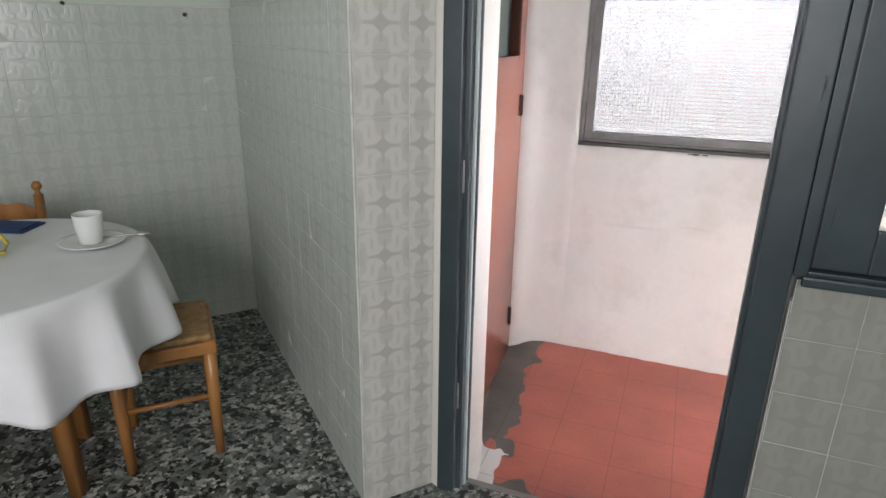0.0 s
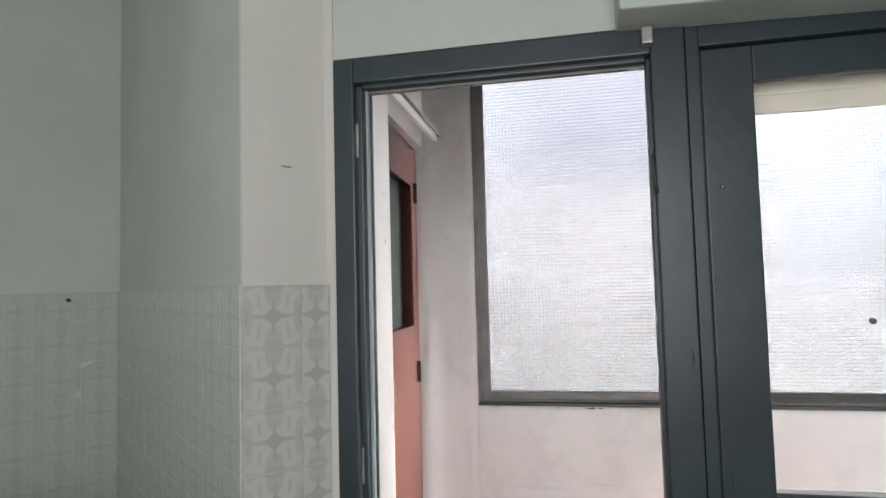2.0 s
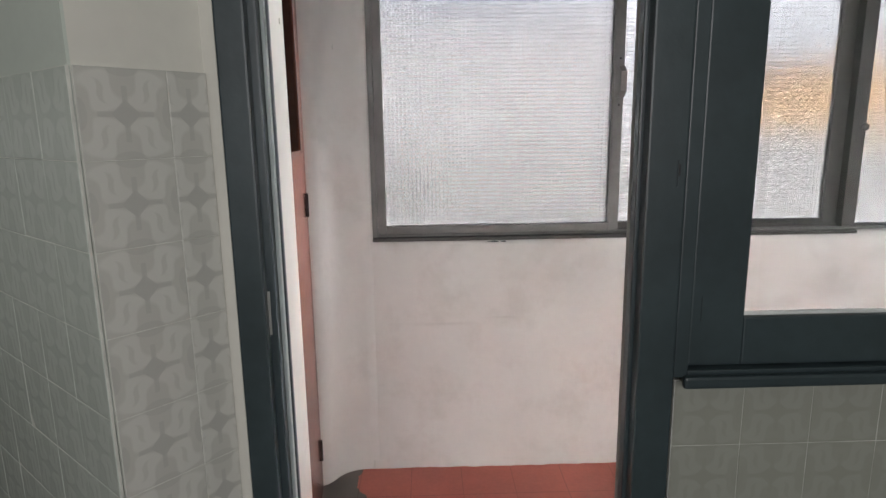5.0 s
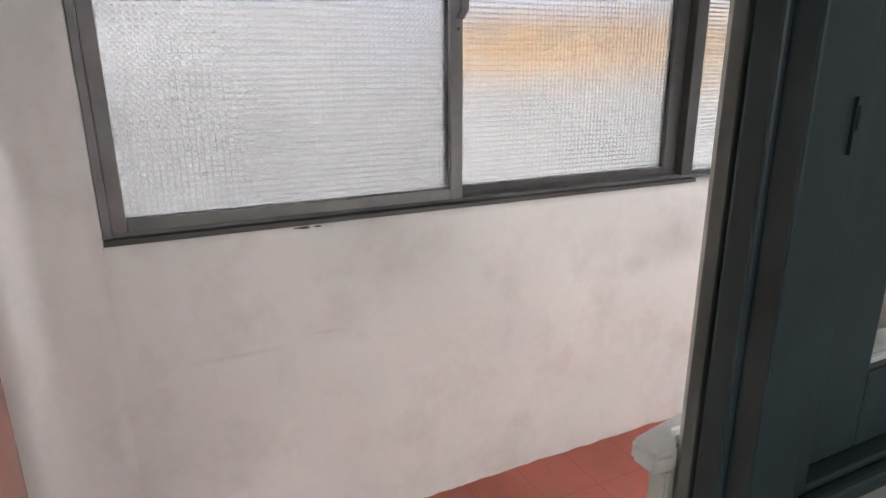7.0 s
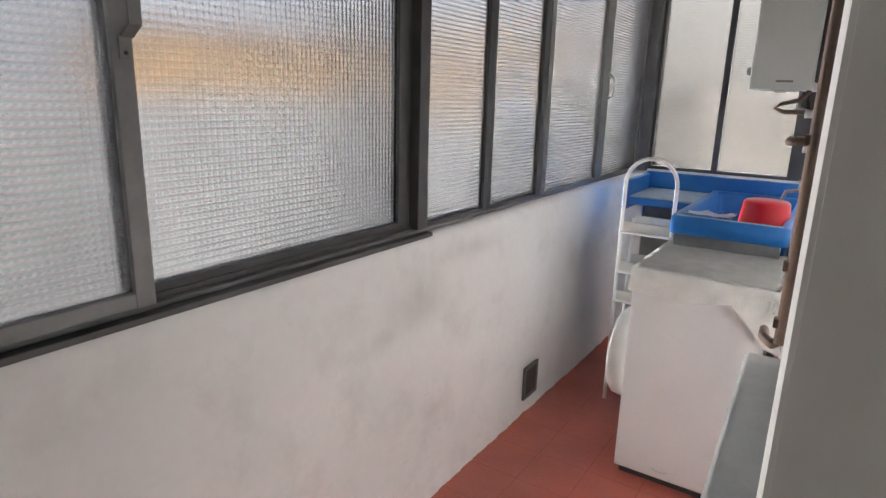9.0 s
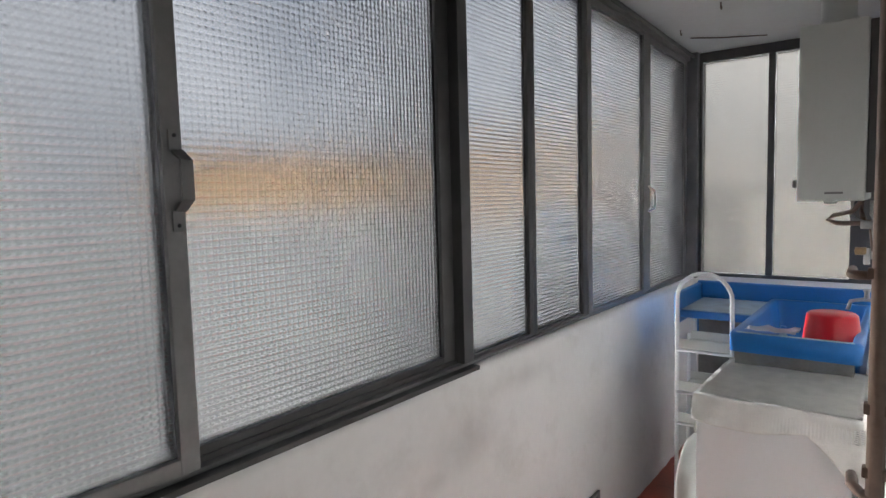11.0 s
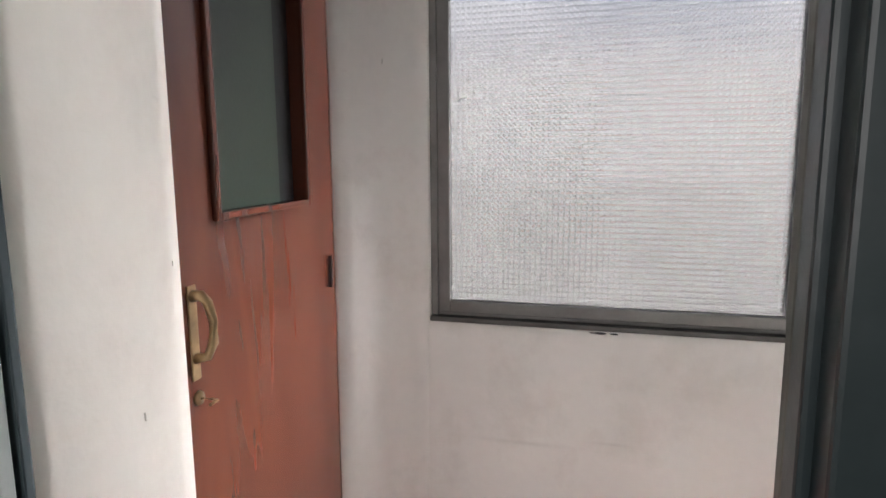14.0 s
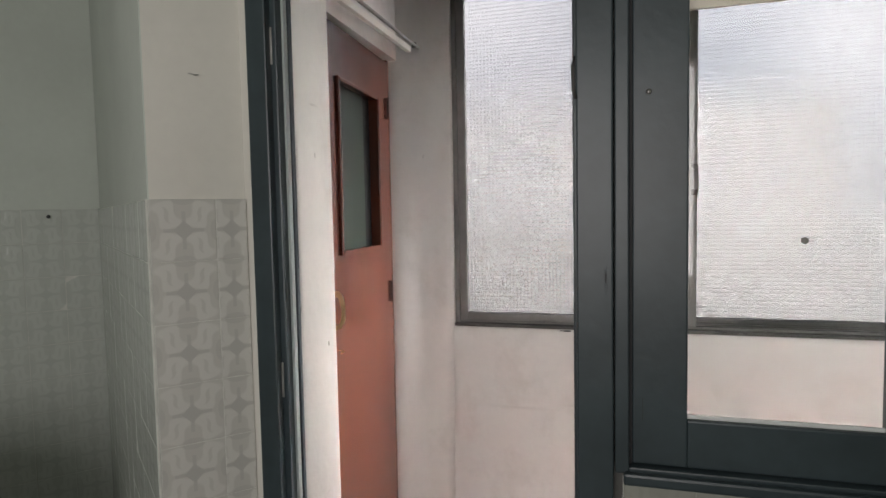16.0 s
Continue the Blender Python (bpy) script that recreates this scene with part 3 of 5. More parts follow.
def parapet():
    """The wall under the windows: it leans out a little at its foot."""
    bm = bmesh.new()
    n = 280
    rows = []
    for i in range(n + 1):
        x = -0.23 + 4.93 * i / n
        rough = (0.007 * noise.noise((x * 14, 1.3, 0.2)) + 0.004 * noise.noise((x * 45, 4.3, 0.2))) * min(1.0, max(0.0, x + 0.205) / 0.1)
        w = 0.004 * noise.noise((x * 2.1, 0.3, 0.7)) * min(1.0, max(0.0, x + 0.205) / 0.4)
        ring = []
        for y, z in ((1.423 + w + rough, BF - 0.05), (1.423 + w + rough, BF + 0.022 + rough), (1.436 + w + rough * 0.3, BF + 0.045 + rough), (1.45 + w, 0.25), (1.462, 0.6), (1.474, 0.90), (1.484, 0.925), (1.50, 0.934), (1.62, 0.934), (1.62, BF - 0.05)):
            ring.append(bm.verts.new((x, y, z)))
        rows.append(ring)
    for a, b in zip(rows, rows[1:]):
        for k in range(len(a)):
            j = (k + 1) % len(a)
            bm.faces.new((a[k], b[k], b[j], a[j])).smooth = k < 7
    bm.faces.new(rows[0])
    bm.faces.new(rows[-1][::-1])
    bmesh.ops.recalc_face_normals(bm, faces=bm.faces[:])
    return bm


parapet_wall = structure("wall_parapet", parapet(), M["plaster_smudged"], "white plaster parapet under the windows, scuffed")
parapet_end = structure("wall_parapet_east", boxes((4.49, 0.30, BF - 0.1, 4.63, 1.478, 0.9505)), M["plaster_white"], "white plaster parapet at the balcony end")

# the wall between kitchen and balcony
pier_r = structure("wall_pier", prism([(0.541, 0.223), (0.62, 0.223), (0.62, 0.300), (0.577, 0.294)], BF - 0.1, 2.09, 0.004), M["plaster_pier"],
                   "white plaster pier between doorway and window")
under_window = structure("wall_under_window", prism([(0.545, 0.135), (1.66, 0.135), (1.66, 0.385), (0.90, 0.357), (0.66, 0.322), (0.528, 0.297), (0.528, 0.262), (0.540, 0.262), (0.578, 0.302), (0.621, 0.302), (0.621, 0.163), (0.545, 0.163)], BF - 0.1, 0.81, 0.004), M["plaster_jamb"],
                         "white plaster wall below the kitchen window")
wall_s = structure("wall_balcony_south", prism([(1.66, 0.13), (4.63, 0.13), (4.63, 0.45), (1.66, 0.322)], BF - 0.1, KTOP), M["plaster_white"],
                   "white plaster wall behind boiler and washing machine")
over_door = structure("wall_over_door", prism([(-0.345, 0.10), (1.66, 0.10), (1.66, 0.322), (0.594, 0.30), (-0.31, 0.28), (-0.345, 0.17)], 2.092, KTOP), M["kitchen_paint"],
                      "pale green painted wall over doorway and window")
casing = boxes((0.375, -0.035, 2.082, 1.75, 0.099, 2.42), bevel=0.006)
for v in casing.verts:
    if v.co.z < 2.2:
        v.co.z -= 0.025 * (v.co.x - 0.375)
shutter_box = structure("shutter_box", casing, M["kitchen_paint"], "pale green painted roller shutter box above the window", "shutter box")
structure("wall_kitchen_east", boxes((2.6, -3.2, -0.2, 2.75, 0.13, KTOP)), M["kitchen_paint"], "pale green painted kitchen wall")
structure("wall_kitchen_return", boxes((1.661, -0.02, -0.2, 2.6, 0.129, KTOP)), M["kitchen_paint"], "pale green painted kitchen wall")
structure("wall_kitchen_south", boxes((-4.6, -3.35, -0.2, -0.9, -3.2, KTOP), (1.1, -3.35, -0.2, 2.75, -3.2, KTOP), (-0.9, -3.35, -0.2, 1.1, -3.2, 0.9), (-0.9, -3.35, 2.5, 1.1, -3.2, KTOP)), M["kitchen_paint"], "pale green painted kitchen wall")
structure("wall_kitchen_far", boxes((-4.35, -3.2, -0.2, -4.15, lw.y + 0.1, KTOP)), M["kitchen_paint"], "pale green painted kitchen wall")
structure("ceiling_kitchen", boxes((-4.6, -3.4, KTOP, 2.8, 1.4, KTOP + 0.15)), M["kitchen_paint"], "pale painted kitchen ceiling", "ceiling")
lid = boxes((-0.62, 0.20, 0.0, 4.70, 1.64, 0.2))
for v in lid.verts:
    v.co.z += under(v.co.x)
structure("ceiling_balcony", lid, M["ceiling"], "grey painted concrete balcony ceiling", "ceiling")
structure("floor_kitchen", prism([(-4.6, -3.35), (2.75, -3.35), (2.75, 0.13), (0.47, 0.15), (-0.345, 0.15), (-0.40, 0.20), (-1.6, 1.3), (-4.6, 1.3)], -0.3, 0.0), M["terrazzo"],
          "grey terrazzo kitchen floor with black and white chips", "floor")
structure("floor_balcony", boxes((-0.62, 0.10, BF - 0.15, 4.65, 1.62, BF)), M["red"], "red painted balcony floor, worn to grey cement", "floor")
structure("door_threshold", boxes((-0.30, 0.1495, BF, 0.47, 0.20, -0.02), bevel=0.006), M["cement"], "worn cement threshold of the balcony door", "threshold")
# dark room behind the brown door
structure("floor_store_room", boxes((-1.2, 0.50, BF - 0.15, -0.621, 1.62, BF)), M["cement"], "plain cement floor of the small room", "floor")
structure("wall_store_room", boxes((-0.75, 0.50, BF - 0.1, -0.601, 0.579, BC), (-1.2, 0.60, BF - 0.1, -1.15, 1.62, BC), (-1.2, 1.57, BF - 0.1, -0.601, 1.62, BC)), M["plaster_white"], "plain wall of the small room behind the brown door")
structure("ceiling_store_room", boxes((-1.2, 0.20, BC, -0.60, 1.62, BC + 0.1)), M["ceiling"], "plain ceiling of the small room", "ceiling")

# Added window, never in view; a board behind it keeps the sky out.
wk = thing("window_4", "added white framed window, out of view, behind the fill lamp", "window", kind="structure")
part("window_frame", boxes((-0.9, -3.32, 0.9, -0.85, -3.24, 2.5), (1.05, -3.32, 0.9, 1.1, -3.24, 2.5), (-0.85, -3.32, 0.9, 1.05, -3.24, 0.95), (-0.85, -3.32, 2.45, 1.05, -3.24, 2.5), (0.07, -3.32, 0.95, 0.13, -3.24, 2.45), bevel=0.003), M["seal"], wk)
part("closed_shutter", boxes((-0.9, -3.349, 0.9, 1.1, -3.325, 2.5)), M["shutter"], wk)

# ---- doorway frame and kitchen window ----
G = M["green"]


def door_frame():
    t = thing("door_frame", "grey-green painted wooden door frame of the balcony doorway", "door frame", kind="structure")
    t.name = "door_1"
    part("left_post", boxes((-0.343, 0.088, 0.0, -0.288, 0.150, 2.085), (-0.300, 0.112, 0.0, -0.272, 0.158, 2.02), bevel=0.004), G, t)
    part("sealing_strip", boxes((-0.2715, 0.135, 0.0, -0.264, 0.152, 2.015), bevel=0.002), M["seal_grey"], t, "pale sealing strip along the post")
    part("rear_bead", boxes((-0.286, 0.1585, 0.0, -0.262, 0.172, 2.02), bevel=0.003), G, t)
    part("right_post", boxes((0.452, 0.088, 0.0, 0.528, 0.158, 2.085), (0.443, 0.118, 0.0, 0.462, 0.150, 2.02), bevel=0.004), G, t)
    part("edge_bead", boxes((0.446, 0.1585, 0.0, 0.466, 0.176, 2.02), bevel=0.003), M["dirty_paint"], t, "dirty grey rear edge of the post")
    part("rear_lining", prism([(0.468, 0.178), (0.545, 0.1635), (0.618, 0.1635), (0.618, 0.222), (0.539, 0.222)], BF + 0.001, 2.088, 0.004), M["dirty_paint"], t, "dirty grey painted lining behind the post")
    part("head", boxes((-0.288, 0.088, 2.022, 0.452, 0.150, 2.085), (-0.272, 0.112, 2.012, 0.443, 0.158, 2.030), bevel=0.004), G, t)
    part("head_strip", boxes((-0.264, 0.135, 2.004, 0.443, 0.152, 2.0115), bevel=0.002), M["alu"], t)
    for z in (1.037, 1.875, 0.35):
        part("strike_plate", boxes((-0.297, 0.1085, z - 0.045, -0.283, 0.1118, z + 0.045), (-0.293, 0.104, z - 0.03, -0.289, 0.1085, z + 0.03), bevel=0.001), M["steel"], t, "small worn metal strike plate")
    latch = part("latch", boxes((0.510, 0.0840, 1.278, 0.515, 0.0878, 1.33), bevel=0.0005), G, t, "small painted latch keep")
    part("latch_slot", boxes((0.511, 0.0830, 1.30, 0.514, 0.0840, 1.322)), M["black"], latch)
    part("hook", tube([(0.449, 0.10, 1.78), (0.446, 0.085, 1.76), (0.448, 0.08, 1.71), (0.452, 0.085, 1.69)], 0.004), M["alu_dark"], t)
    part("top_roller", boxes((0.43, 0.055, 2.035, 0.455, 0.0875, 2.075), bevel=0.003), M["steel"], t, "small metal strap guide under the shutter box")
    return t


door_frame()


def casement():
    t = thing("window_1", "grey-green painted wooden kitchen window with clear glass", "window", kind="structure")
    fr = part("window_frame", boxes((0.531, 0.096, 0.885, 0.560, 0.160, 2.09), (1.60, 0.096, 0.885, 1.655, 0.160, 2.09), (0.560, 0.096, 2.03, 1.60, 0.160, 2.09), (0.560, 0.096, 0.867, 1.60, 0.160, 0.90), bevel=0.003), G, t)
    part("frame_gap", boxes((0.5605, 0.118, 0.90, 0.5665, 0.150, 2.03), bevel=0.0), M["black"], fr, "dark joint between frame and sash")
    for name, x0, x1 in (("left_sash", 0.567, 1.115), ("right_sash", 1.121, 1.598)):
        gl0, gl1 = (x0 + 0.112, x1 - 0.07) if name == "left_sash" else (x0 + 0.07, x1 - 0.10)
        s = part("sash", boxes((x0, 0.116, 0.902, gl0, 0.150, 2.028), (gl1, 0.116, 0.902, x1, 0.150, 2.028),
                               (gl0, 0.116, 0.902, gl1, 0.150, 1.005), (gl0, 0.116, 1.945, gl1, 0.150, 2.028), bevel=0.004), G, t)
        part("glazing_bead", boxes((gl0, 0.128, 1.0052, gl1, 0.1345, 1.014), bevel=0.002), M["seal"], s, "pale putty bead under the glass")
        pane = part("pane", boxes((gl0 - 0.004, 0.136, 1.002, gl1 + 0.004, 0.140, 1.948)), M["glass_clear"], s, "clear pane")
        pane.visible_shadow = False
        if name == "left_sash":
            part("chip", boxes((0.588, 0.1150, 1.0, 0.5888, 0.1162, 1.05)), M["black"], s, "dark crack in the paint")
            part("screw", lathe([(0.0001, 0), (0.006, 0), (0.006, 0.003), (0.0001, 0.004)], 10), M["steel"], s).matrix_basis = pose(0.60, 0.1155, 1.70, 90)
    part("window_sill", boxes((0.548, 0.078, 0.866, 1.66, 0.0955, 0.892), bevel=0.006), G, t, "grey-green painted sill rail")
    spot = lathe([(0.0001, 0), (0.008, 0.0), (0.006, 0.003), (0.0001, 0.004)], 9)
    for v in spot.verts:
        v.co.x *= 1 + 0.4 * noise.noise(v.co * 300)
        v.co.y *= 1 + 0.4 * noise.noise(v.co * 310)
    part("sticker", spot, M["alu"], t, "small grey blot stuck on the glass").matrix_basis = pose(0.899, 0.1355, 1.385, 90)
    return t


casement()
shutter = thing("roller_shutter", "beige roller shutter pulled almost fully up outside the kitchen window", "shutter")
for i in range(3):
    part("slat", boxes((0.636, 0.205, 1.885 + i * 0.047, 1.60, 0.217, 1.9335 + i * 0.047), bevel=0.004), M["shutter"], shutter)
part("guide", boxes((0.6205, 0.19, 0.847, 0.635, 0.24, 2.09)), M["alu_dark"], shutter)
part("guide", boxes((1.601, 0.19, 0.847, 1.655, 0.30, 2.09)), M["alu_dark"], shutter)
sill = prism([(0.503, 0.262), (0.541, 0.262), (0.579, 0.3025), (0.6205, 0.3025), (0.6205, 0.20), (1.655, 0.20), (1.655, 0.414), (1.40, 0.402), (0.90, 0.382), (0.66, 0.347), (0.515, 0.320), (0.503, 0.308)], 0.815, 0.847, 0.006)
for v in sill.verts:
    v.co += Vector((0, 1, 1)) * 0.0015 * noise.noise(v.co * 9)
structure("window_sill_outer", sill, M["marble"], "wide white stone sill on the balcony side, chipped edge", "sill")


# ---- balcony windows ----
def bars(x0, x1, z0, z1, y0, y1, w, bottom, top):
    return boxes((x0, y0, z0, x0 + w[0], y1, z1), (x1 - w[1], y0, z0, x1, y1, z1), (x0 + w[0], y0, z0, x1 - w[1], y1, z0 + bottom), (x0 + w[0], y0, z1 - top, x1 - w[1], y1, z1), bevel=0.003)


def pull_handle(parent, x, y, z0, z1, material, deep=0.035):
    """A flat pull: two screwed tabs and a bowed grip."""
    a, b = z0 + 0.032, z1 - 0.032
    tabs = boxes((x - 0.012, y - 0.004, z0 - 0.012, x + 0.012, y, a), (x - 0.012, y - 0.004, b, x + 0.012, y, z1 + 0.012), bevel=0.0015)
    h = part("handle", tabs, material, parent)
    bm = bmesh.new()
    prof = [(a - 0.004, 0.0), (a + 0.02, deep), (b - 0.02, deep), (b + 0.004, 0.0)]
    vs = []
    for dx in (-0.013, 0.013):
        vs.append([bm.verts.new((x + dx + 0.006, y - 0.003 - d, z)) for z, d in prof] + [bm.verts.new((x + dx + 0.006, y - 0.003 - max(0, d - 0.006), z + s)) for (z, d), s in zip(prof[::-1], (-0.008, 0, 0, 0.008))])
    k = len(vs[0])
    for i in range(k):
        j = (i + 1) % k
        bm.faces.new((vs[0][i], vs[0][j], vs[1][j], vs[1][i]))
    bm.faces.new(vs[0][::-1])
    bm.faces.new(vs[1])
    bmesh.ops.recalc_face_normals(bm, faces=bm.faces[:])
    part("grip", bm, M["alu"], h)
    for z in (z0, z1):
        part("screw", lathe([(0.0001, 0), (0.0045, 0), (0.0045, 0.002), (0.0001, 0.003)], 8), M["black"], h).matrix_basis = pose(x, y - 0.004, z, 90)


def pane_of(parent, x0, x1, z0, z1, y, material, label):
    p = part("pane", boxes((x0, y - 0.002, z0, x1, y + 0.002, z1)), material, parent, label)
    p.visible_shadow = False
    return p


WZ0 = 0.936
win = thing("window_2", "row of aluminium sliding windows with cross-ribbed frosted glass", "window", kind="structure")
head = boxes((-0.182, 1.500, -0.055, 4.46, 1.60, 0.004), bevel=0.003)
for v in head.verts:
    v.co.z += under(v.co.x)
part("head_rail", head, M["alu"], win)
part("window_frame", boxes((-0.204, 1.500, WZ0, -0.182, 1.60, 2.56), (-0.182, 1.512, WZ0 - 0.001, 4.455, 1.60, WZ0 + 0.012), (4.455, 1.452, WZ0, 4.54, 1.60, 2.437), bevel=0.003), M["alu"], win)
part("lower_rail", boxes((-0.203, 1.478, 0.922, 1.886, 1.5115, 0.938), bevel=0.003), M["alu_dark"], win)
part("track", boxes((-0.18, 1.535, WZ0 + 0.0125, 1.83, 1.540, WZ0 + 0.026), (-0.18, 1.575, WZ0 + 0.0125, 1.83, 1.580, WZ0 + 0.026), (1.88, 1.56, WZ0 + 0.0125, 4.45, 1.565, WZ0 + 0.022)), M["alu_dark"], win)
rod = tube([(-0.18, 1.478, -0.03), (2.0, 1.480, -0.032), (4.45, 1.478, -0.03)], 0.011)
for v in rod.verts:
    v.co.z += under(v.co.x)
part("top_track", rod, M["alu_dark"], win, "dark rod along the top of the windows")
CR = "cross-ribbed translucent pane"
s1 = part("sash", bars(-0.181, 0.851, WZ0 + 0.013, under(0.4) - 0.045, 1.505, 1.534, (0.037, 0.044), 0.036, 0.045), M["alu"], win)
pane_of(s1, -0.148, 0.811, 0.982, under(0.4) - 0.087, 1.522, M["glass_soft"], CR)
pull_handle(s1, 0.832, 1.504, 1.478, 1.663, M["alu"])
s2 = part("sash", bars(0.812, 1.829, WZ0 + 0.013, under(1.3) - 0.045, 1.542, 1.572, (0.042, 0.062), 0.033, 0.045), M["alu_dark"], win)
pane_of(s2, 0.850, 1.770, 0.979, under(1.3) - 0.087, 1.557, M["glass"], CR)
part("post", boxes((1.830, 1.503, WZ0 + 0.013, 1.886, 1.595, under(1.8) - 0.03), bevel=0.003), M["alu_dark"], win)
RB = "finely ribbed translucent pane"
for x0, x1, wl, wr, m, y in ((1.887, 2.334, 0.010, 0.029, M["glass_rib"], 1.515), (2.335, 2.860, 0.030, 0.050, M["glass_rib"], 1.515),
                             (2.861, 3.670, 0.048, 0.062, M["glass_rib"], 1.512), (3.672, 4.454, 0.065, 0.03, M["glass_rib"], 1.518)):
    zt = under((x0 + x1) / 2) - 0.045
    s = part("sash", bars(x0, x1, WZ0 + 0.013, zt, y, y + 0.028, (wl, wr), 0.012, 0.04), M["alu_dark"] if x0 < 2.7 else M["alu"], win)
    pane_of(s, x0 + wl - 0.003, x1 - wr + 0.003, WZ0 + 0.022, zt - 0.037, y + 0.015, m, RB)
    if x0 > 3.5:
        h = part("handle", tube([(3.705, y - 0.001, 1.56), (3.705, y - 0.035, 1.53), (3.705, y - 0.04, 1.48), (3.705, y - 0.035, 1.43), (3.705, y - 0.001, 1.415)], 0.006), M["white_plastic"], s, "thin pale pull handle")

we = thing("window_3", "aluminium end window with ribbed frosted panes", "window", kind="structure")
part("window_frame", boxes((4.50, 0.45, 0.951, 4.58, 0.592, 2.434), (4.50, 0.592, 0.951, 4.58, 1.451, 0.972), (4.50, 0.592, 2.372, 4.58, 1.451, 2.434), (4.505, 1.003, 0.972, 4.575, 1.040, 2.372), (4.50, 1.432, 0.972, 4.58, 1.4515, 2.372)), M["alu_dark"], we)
for y0, y1 in ((0.593, 1.002), (1.041, 1.4315)):
    p = part("pane", boxes((4.535, y0, 0.973, 4.539, y1, 2.371)), M["glass_rib_end"], we, "ribbed translucent pane")
    p.visible_shadow = False

# ---- outside, beyond the glass ----
structure("ground", boxes((-400, 3, -9.4, 400, 500, -9.0), (60, -300, -9.4, 400, 3, -9.0)), M["far_ground"], "grey ground far below the flat", "ground")
structure("divider_wall", boxes((5.65, -0.5, -9.0, 5.77, 3.5, 1.566)), M["pale_house"], "pale neighbouring parapet beyond the end window")


def house(name, label, m, w, d, h, wall, roof, storeys, cols):
    t = thing(name, label, "house", m)
    part("wall", boxes((-w / 2, 0, -9, w / 2, d, h)), wall, t)
    eave = 0.3 if storeys else -0.02
    part("roof", boxes((-w / 2 - eave, -eave, h, w / 2 + eave, d + eave, h + 0.35)), roof, t)
    for k in range(storeys):
        for i in range(cols):
            x = -w / 2 + (i + 0.5) * w / cols
            z = h - 2.2 - 3.0 * k
            wd = part("window", boxes((x - 0.5, -0.06, z, x + 0.5, 0.05, z + 1.3)), M["windowdark"], t)
            part("sill", boxes((x - 0.6, -0.14, z - 0.08, x + 0.6, -0.061, z)), M["plaster_white"], wd)
    return t


house("apartment_house", "ochre rendered apartment house across the street", pose(34.2, 26.3, 0, 0, 0, -40), 34, 10, 5.0, M["ochre"], M["tileroof"], 2, 6)
house("apartment_house", "white rendered apartment house far across the yard", pose(-6, 42, 0, 0, 0, 8), 44, 10, 9.5, M["pale_house"], M["pale_house"], 0, 0)
house("low_building", "low pale grey flat-roofed building in the yard", pose(8, 8.5, 0, 0, 0, 0), 70, 7, 0.85, M["roof"], M["roof"], 0, 0)



# ---- brown door and its rail ----
def brown_door():
    t = thing("door_2", "red-brown varnished wooden door with a glazed upper light, closed", "door", kind="structure")
    x0, x1 = -0.475, -0.430
    gy0, gy1, gz0, gz1 = 0.700, 1.104, 1.324, 1.918
    leaf = part("leaf", boxes((x0, 0.578, BF + 0.008, x1, gy0, 2.105), (x0, gy1, BF + 0.008, x1, 1.272, 2.105), (x0, gy0, BF + 0.008, x1, gy1, gz0), (x0, gy0, gz1, x1, gy1, 2.105)), M["mahogany"], t)
    part("frame", boxes((-0.50, 0.5645, BF, -0.432, 0.577, 2.119), (-0.50, 1.274, BF, -0.436, 1.2965, 2.119)), M["mahogany"], t)
    part("bead", boxes((x1 - 0.001, gy0 - 0.014, gz0 - 0.014, x1 + 0.012, gy0 + 0.002, gz1 + 0.014), (x1 - 0.001, gy1 - 0.002, gz0 - 0.014, x1 + 0.012, gy1 + 0.014, gz1 + 0.014),
                       (x1 - 0.001, gy0 + 0.002, gz0 - 0.014, x1 + 0.012, gy1 - 0.002, gz0 + 0.002), (x1 - 0.001, gy0 + 0.002, gz1 - 0.002, x1 + 0.012, gy1 - 0.002, gz1 + 0.014), bevel=0.004), M["mahogany"], leaf)
    part("pane", boxes((-0.458, gy0 + 0.001, gz0 + 0.001, -0.453, 1.010, gz1 - 0.001)), M["door_glass"], leaf, "dark green ribbed pane")
    # The darkness in the gap beside the pane is a black strip.
    part("dark_gap", boxes((-0.474, 1.010, gz0 + 0.001, -0.462, gy1 - 0.001, gz1 - 0.001)), M["black"], leaf, "black strip put in for the dark gap beside the pane")
    for z in (1.905, 1.115, 0.10):
        part("hinge", boxes((x1 - 0.002, 1.232, z - 0.045, x1 + 0.010, 1.245, z + 0.045), bevel=0.002), M["black"], leaf, "small dark hinge")
    hd = part("handle", tube([(x1, 0.603, 1.185), (x1 + 0.022, 0.601, 1.188), (x1 + 0.032, 0.605, 1.175), (x1 + 0.036, 0.613, 1.14), (x1 + 0.034, 0.613, 1.10), (x1 + 0.026, 0.605, 1.075), (x1, 0.601, 1.07)], 0.008,
                            radii=[0.012, 0.010, 0.009, 0.008, 0.009, 0.008, 0.010]), M["brass"], leaf, "curved tarnished brass pull handle")
    part("handle_plate", boxes((x1, 0.591, 1.03, x1 + 0.004, 0.615, 1.205), bevel=0.003), M["brass"], hd)
    key = part("lock", lathe([(0.0001, 0), (0.014, 0), (0.013, 0.006), (0.0001, 0.007)], 16), M["brass"], leaf, "brass lock with a key turn")
    key.matrix_basis = pose(x1, 0.605, 0.995, 0, 90, 0)
    part("key", tube([(0, 0, 0.006), (0, 0, 0.03), (0.006, 0.012, 0.032), (0.006, -0.012, 0.032)], 0.003), M["brass"], key)
    t.matrix_basis = Matrix.Translation((-0.43, 1.285, 0)) @ pose(0, 0, 0, 0, 0, 3.3) @ Matrix.Translation((0.43, -1.285, 0))
    return t


